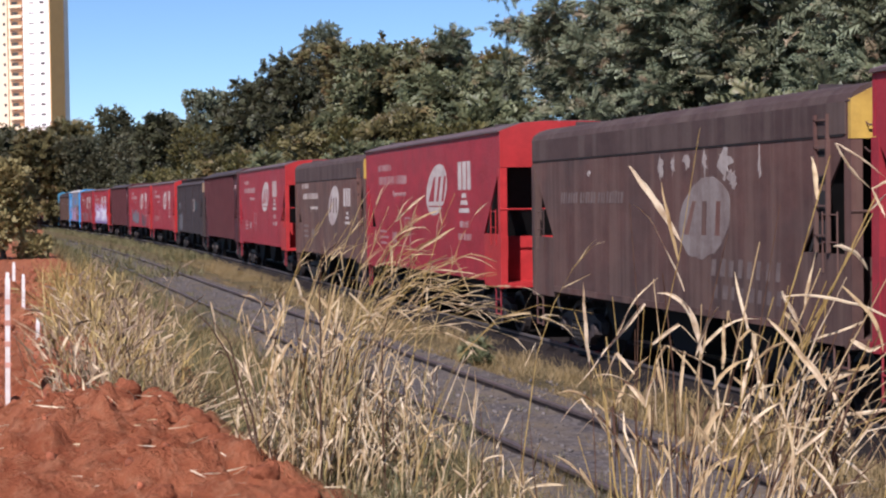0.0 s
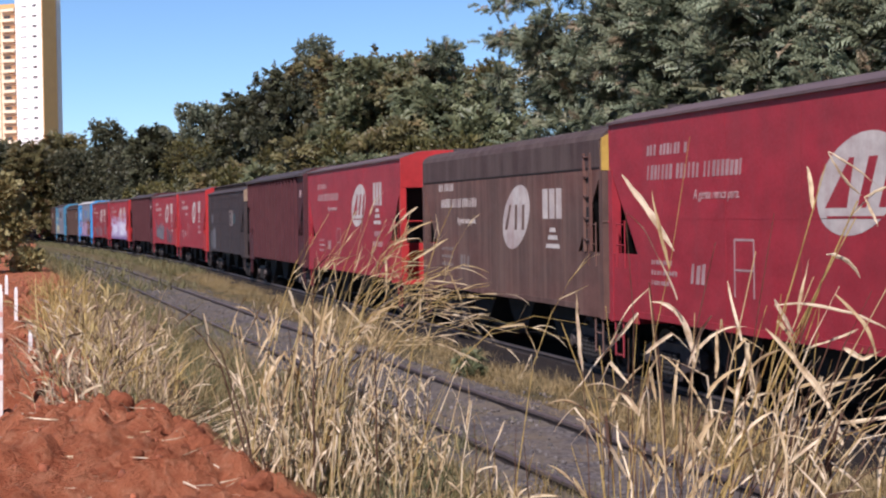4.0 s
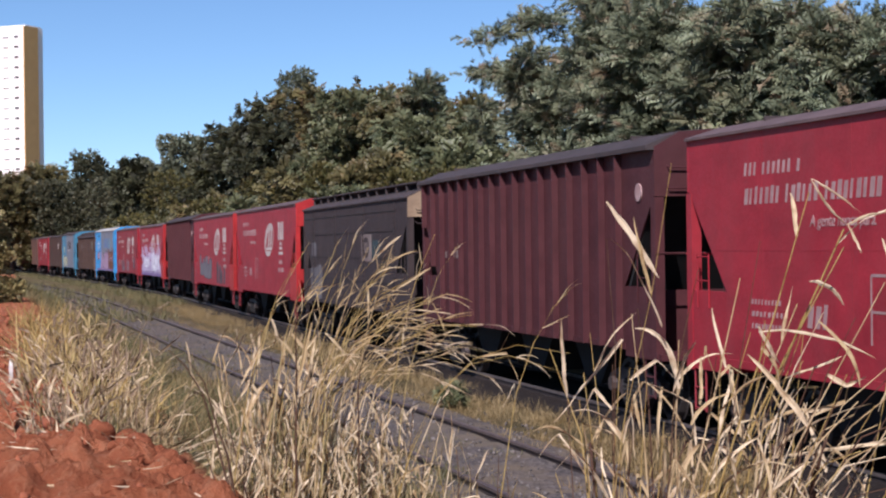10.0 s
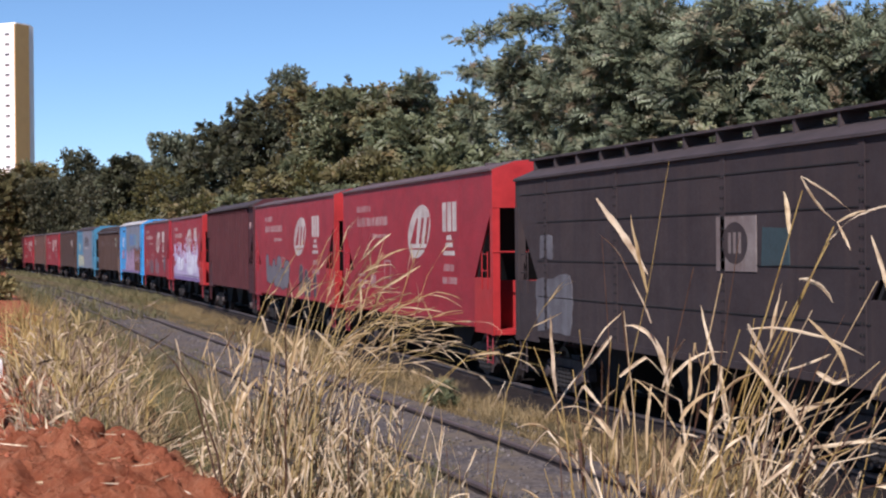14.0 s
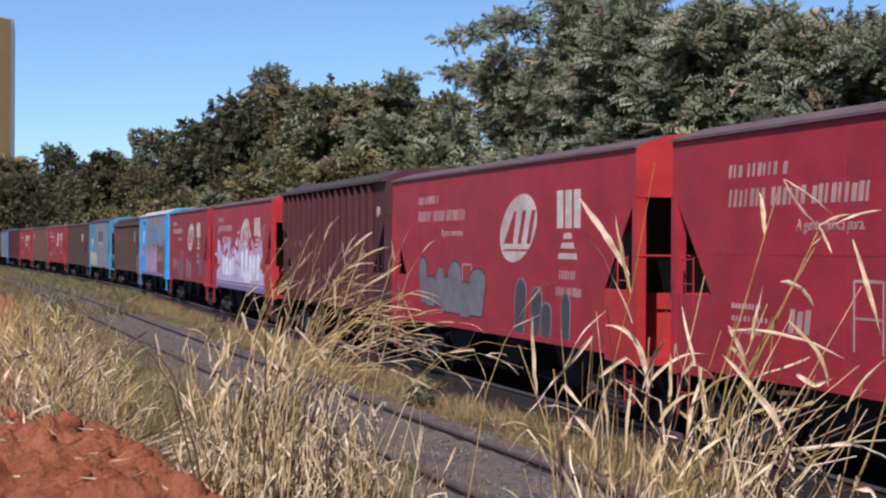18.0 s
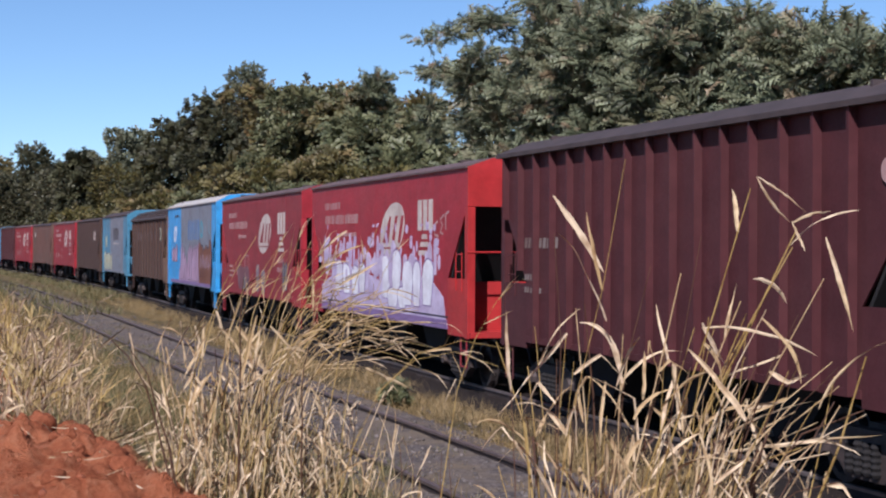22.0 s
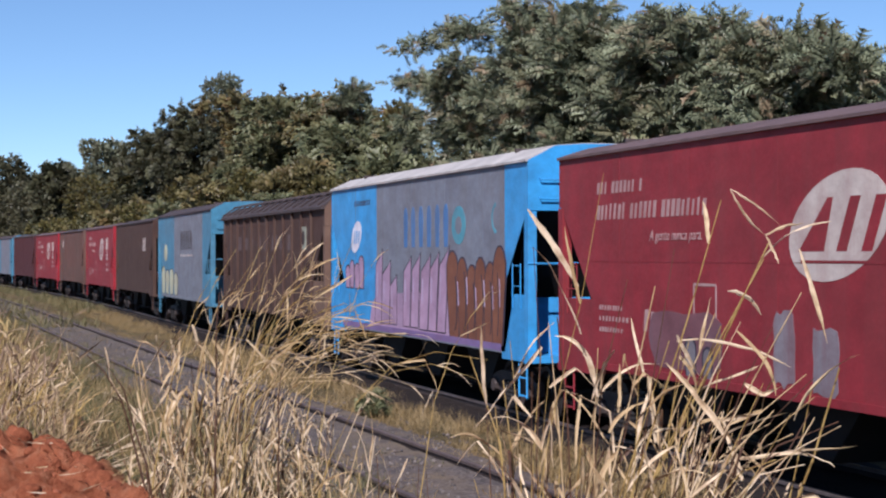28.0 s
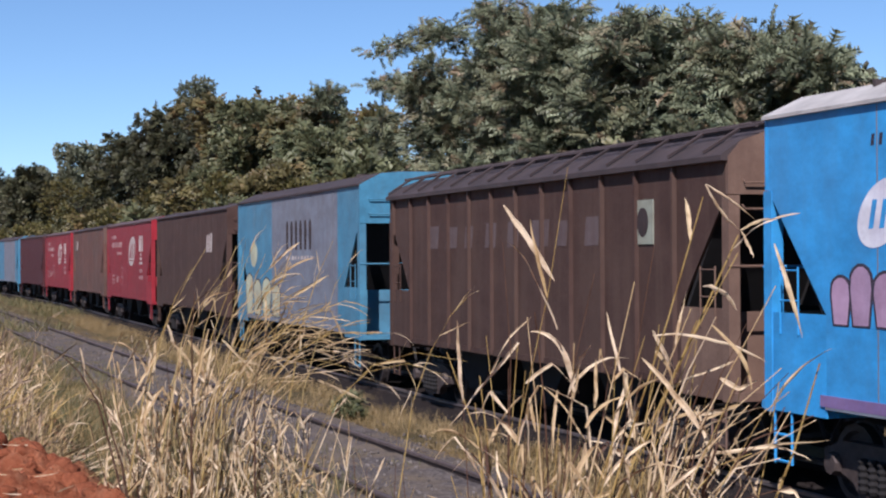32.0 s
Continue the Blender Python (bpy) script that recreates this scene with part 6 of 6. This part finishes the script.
# loose stalks at the lip of the bank, leaning out
loose = clump("tall_grass_clump", "tangle of thin bleached stalks at the lip of the bank", 0.95, 17.0)
for i in range(90):
    bx, by = rm.gauss(0.0, 0.24), rm.uniform(-1.2, 2.5)
    bz = ground_z(0.95 + bx, 17.0 + by) - 0.05
    tall = rm.uniform(0.25, 0.75)
    grass_stem(rm, loose, (bx, by, bz), (bx + rm.gauss(0.12, 0.24), by + rm.gauss(0, 0.15), bz + tall), rm.uniform(0.004, 0.008), rm.choice((0, 1, 2)), 0.26, 0.018, rm.choice((G_STRAW, G_PALE, G_OLIVE, G_BROWN)), rm.choice((G_PALE, G_STRAW)), rm.uniform(0.0, 0.06), 0.0, mid_right, None, rm.choice((0, 1)))
for i in range(26):
    bx, by = rm.uniform(0.2, 0.75), rm.uniform(-4.5, -1.5)
    bz = ground_z(0.95 + bx, 17.0 + by) - 0.03
    grass_stem(rm, loose, (bx, by, bz), (bx + rm.uniform(0.25, 0.7), by + rm.gauss(0, 0.15), bz + rm.uniform(0.1, 0.45)), 0.005, rm.choice((0, 1)), 0.22, 0.014, rm.choice((G_STRAW, G_PALE, G_OLIVE)), G_PALE, 0.04, 0.0, mid_right)

# ragged stems with broad torn blades along the bank's edge
for k, (cx, cy, label) in enumerate(((0.55, 15.6, "ragged dry grass behind a heap of red earth"), (0.75, 18.4, "ragged straw-coloured grass along the bank"), (0.8, 21.8, "tall dry grass with bent stems along the bank"))):
    rag = clump("tall_grass_clump", label, cx, cy)
    for i in range(54):
        bx, by = rm.gauss(0.05, 0.22), rm.uniform(-1.3, 1.6)
        bz = ground_z(cx + bx, cy + by) - 0.04
        tall = rm.uniform(0.45, 1.15)
        grass_stem(rm, rag, (bx, by, bz), (bx + rm.gauss(0.10, 0.30), by + rm.gauss(0, 0.2), bz + tall), rm.uniform(0.004, 0.007), rm.choice((1, 2, 3)), 0.30, 0.028, rm.choice((G_STRAW, G_OLIVE, G_GOLD, G_BROWN)), rm.choice((G_PALE, G_BANK, G_BANK, G_OLIVE)), rm.uniform(0.0, 0.08), 0.0, mid_right, None, rm.choice((0, 1, 2)))

# dark bare stems beside the sheaf, and broad bleached blades hanging in it
dark_clump = clump("dead_grass_stalks", "bare dark brown stalks standing beside a dry sheaf", 1.86, 11.2)
for r0, r1, z1, turn_r, turn_z in ((-0.32, -0.52, 2.26, -0.33, 1.95), (-0.30, -0.62, 2.31, -0.36, 2.15), (-0.02, 0.02, 2.62, 0.0, 2.0), (0.30, 0.36, 2.2, 0.3, 1.8)):
    grass_stem(rm, dark_clump, mid_point(r0 + 0.05, -0.12, 0.9), mid_point(r1, -0.3, z1), 0.011, 1, 0.2, 0.012, G_BROWN, G_BROWN, 0.0, 0.0, mid_right, mid_point(turn_r, -0.2, turn_z))
hanging = clump("dry_leaf_bundle", "broad bleached leaves hanging in a sheaf of dry grass", 1.86, 11.3)
for i in range(80):
    bm = bmesh.new()
    r0 = rm.gauss(-0.04, 0.19)
    a = rm.gauss(0.0, 0.5)
    ribbon(bm, mid_point(r0, rm.uniform(-0.35, 0.2), rm.uniform(1.55, 2.45)), mid_right * math.sin(a) + Vector((0, 0, rm.choice((-1.0, -0.8, -0.9, -0.6)))), rm.uniform(0.2, 0.55), rm.uniform(0.014, 0.027), rm.uniform(0.1, 1.0), rm.uniform(-2, 2), 9, rm.choice((None, None, 0.4)))
    part("dry_blade", bm, rm.choice((G_PALE, G_PALE, G_STRAW)), hanging)

# ---- small things on the bank ----
STAKE = paint("white_stake_paint", (0.75, 0.72, 0.68), (0.4, 0.2, 0.12), 0.5, 0.7, 0.5)
BAND = paint("red_stake_band", (0.55, 0.28, 0.22), (0.4, 0.2, 0.12), 0.5, 0.7, 0.5)


def stake(x, y, z1, w, banded=False):
    z0 = ground_z(x, y) + soil_bumps(x, y)
    root = tagged(empty("survey_stake", pose(x, y, z0, 0, 1.0, 8)), "white painted survey stake driven into red earth", "stake", "survey stakes on the bank")
    h = z1 - z0
    part("post", prisms("z", ([(-w, -w), (w, -w), (w, w), (-w, w)], -0.2, h - 0.03)), STAKE, root)
    cap = bmesh.new()
    prism(cap, [(-w, h - 0.03), (w, h - 0.03), (w * 0.3, h + 0.03), (-w * 0.3, h + 0.03)], "x", -w * 0.8, w * 0.8)
    part("point", cap, STAKE, root)
    if banded:
        for i in range(4):
            z = h * (0.3 + 0.16 * i)
            part("band", boxes((-w - 0.003, w + 0.003, -w - 0.003, w + 0.003, z, z + 0.05)), BAND, root, "faded red band")


stake(-0.22, 16.2, 2.22, 0.020, True)
stake(-0.12, 29.0, 1.70, 0.024)
stake(0.08, 22.0, 1.42, 0.022)
stake(-0.35, 38.0, 1.62, 0.030)

# clods of earth
rc = np.random.default_rng(8)
ico = bmesh.new()
bmesh.ops.create_icosphere(ico, subdivisions=1, radius=1.0)
tv = [tuple(v.co * (0.75 + 0.6 * noise.noise(v.co * 1.7))) for v in ico.verts]
tf = [tuple(v.index for v in f.verts) for f in ico.faces]
ico.free()
cp = []
while len(cp) < 2600:
    x, y = rc.uniform(-1.6, 2.0), rc.uniform(8.0, 22) if rc.random() < 0.8 else rc.uniform(22, 45)
    cp.append((x, y, ground_z(x, y) + soil_bumps(x, y) - 0.012))
cp = np.array(cp)
U, V, N = frames(rc, rc.normal(size=cp.shape))
me = scatter_mesh("earth_clods", tv, tf, cp, U, V, N, 0.006 + 0.045 * rc.random(len(cp)) ** 4)
M_CLOD = plain("red_earth_clod", (0.235, 0.070, 0.031), 0.95, 0, 0.5, 9.0)
me.materials.append(M_CLOD)
tagged(new("earth_clods", me), "loose clods of red earth on the bank", "earth", kind="stuff")
bp = []
while len(bp) < 1500:
    x, y = rc.uniform(-1.8, 0.45), 15.0 + 36.0 * rc.random() ** 1.4
    bp.append((x, y, ground_z(x, y) + soil_bumps(x, y) - 0.01))
bp = np.array(bp)
U, V, N = frames(rc, rc.normal(size=bp.shape))
me = scatter_mesh("earth_clods", tv, tf, bp, U, V, N, 0.02 + 0.10 * rc.random(len(bp)) ** 3)
me.materials.append(M_CLOD)
tagged(new("earth_clods", me), "rough clods of red earth among survey stakes", "earth", kind="stuff")
# large broken lumps along the lip of the heap
M_LUMP, n_, l_, p_ = nodes_of("crumbling_red_earth")
f_ = noise_node(n_, l_, 16, 8, (1, 1, 1), True, 0.7)
l_.new(ramp(n_, l_, f_, 0.3, 0.72, (0.15, 0.042, 0.019), (0.36, 0.125, 0.062)), p_.inputs["Base Color"])
p_.inputs["Roughness"].default_value, p_.inputs["Specular IOR Level"].default_value = 0.95, 0.1
bump(n_, l_, p_, f_, 1.0, 0.05)
rl = random.Random(77)
for i in range(34):
    y = rl.uniform(9.6, 14.6)
    lip = 0.95 + 0.12 * (15.0 - y)
    x = lip - abs(rl.gauss(0.0, 0.16)) if i % 3 else rl.uniform(-0.6, lip)
    r = rl.uniform(0.04, 0.11) if i % 4 else rl.uniform(0.11, 0.16)
    lump = bmesh.new()
    bmesh.ops.create_icosphere(lump, subdivisions=3, radius=1.0)
    off = Vector((rl.uniform(-9, 9), rl.uniform(-9, 9), 0))
    for v in lump.verts:
        q = v.co.copy()
        k = 0.85 + 0.4 * noise.noise(q * 0.9 + off) + 0.2 * noise.noise(q * 2.1 + off) + 0.07 * noise.noise(q * 5.0 + off)
        v.co = Vector((q.x * k * 1.15, q.y * k, q.z * k * 0.95)) * r
    ob = part("earth_lump", lump, M_LUMP)
    for q in ob.data.polygons:
        q.use_smooth = True
    tagged(ob, "broken lump of red earth on a heap", "earth", "earth lumps on the bank")
    ob.matrix_world = pose(x, y, ground_z(x, y) + soil_bumps(x, y) + r * 0.1, rl.uniform(-15, 15), rl.uniform(-15, 15), rl.uniform(0, 360))
# broken straw lying on the earth
lp = []
while len(lp) < 420:
    x, y = rc.uniform(-1.4, 2.0), rc.uniform(8.5, 17)
    lp.append((x, y, ground_z(x, y) + soil_bumps(x, y) + 0.012))
lp = np.array(lp)
flat_way = np.column_stack([rc.normal(size=len(lp)), rc.normal(size=len(lp)), rc.normal(size=len(lp)) * 0.12])
U, V, N = frames(rc, flat_way)
tv2, tf2 = blade_template(3, 0.12, 0.03)
me = scatter_mesh("straw_litter", tv2, tf2, lp, U, V, N, rc.uniform(0.06, 0.26, len(lp)))
me.materials.append(G_PALE)
tagged(new("straw_litter", me), "broken straw lying on red earth", "straw", kind="stuff")
# loose stones in the siding
sp = []
while len(sp) < 2600:
    y = 14 + 60 * rc.random() ** 1.6
    u = rc.uniform(-1.9, 2.2)
    sp.append((siding_x(y) + u, y, -0.115 if abs(u) < 1.5 else -0.17))
sp = np.array(sp)
U, V, N = frames(rc, rc.normal(size=sp.shape))
me = scatter_mesh("ballast_stones", tv, tf, sp, U, V, N, 0.018 + 0.035 * rc.random(len(sp)) ** 2)
m_, n_, l_, p_ = nodes_of("ballast_stone")
g_ = n_.new("ShaderNodeNewGeometry")
l_.new(ramp(n_, l_, g_.outputs["Random Per Island"], 0, 1, (0.050, 0.044, 0.041), (0.16, 0.14, 0.128)), p_.inputs["Base Color"])
p_.inputs["Roughness"].default_value = 0.9
me.materials.append(m_)
tagged(new("ballast_stones", me), "loose grey ballast stones in the siding", "stone", kind="stuff")
# green weed beside the siding
weed = tree("weed", "small bright green weed beside the siding", 8.0, 30.2, 0.22, 0.28, "mid", 97, 260, 0.14, 7, 0.1, "weed")


# ---- what moves ----
def motions():
    for root, u, half in TRAIN:
        walk(root, [(float(t), wagon_pose(u, float(t))) for t in range(0, 33)])
    near = set(root for root, u, half in TRAIN[:16])
    for w in WHEELS:
        if w.parent.parent in near:
            y = w.location.y
            walk(w, [(k / 10, pose(0, y, 0.455, math.degrees(run(k / 10) / 0.455) % 360.0)) for k in range(0, 321)])
    for ob, m, wobble, phase in SWAYS:
        rows = []
        for k in range(0, 65):
            t = k / 2
            a = wobble * (math.sin(1.15 * t + phase) * 0.6 + math.sin(2.3 * t + 2.1 * phase) * 0.3)
            rows.append((t, m @ pose(0, 0, 0, a * 0.6, a, 0)))
        walk(ob, rows)


motions()
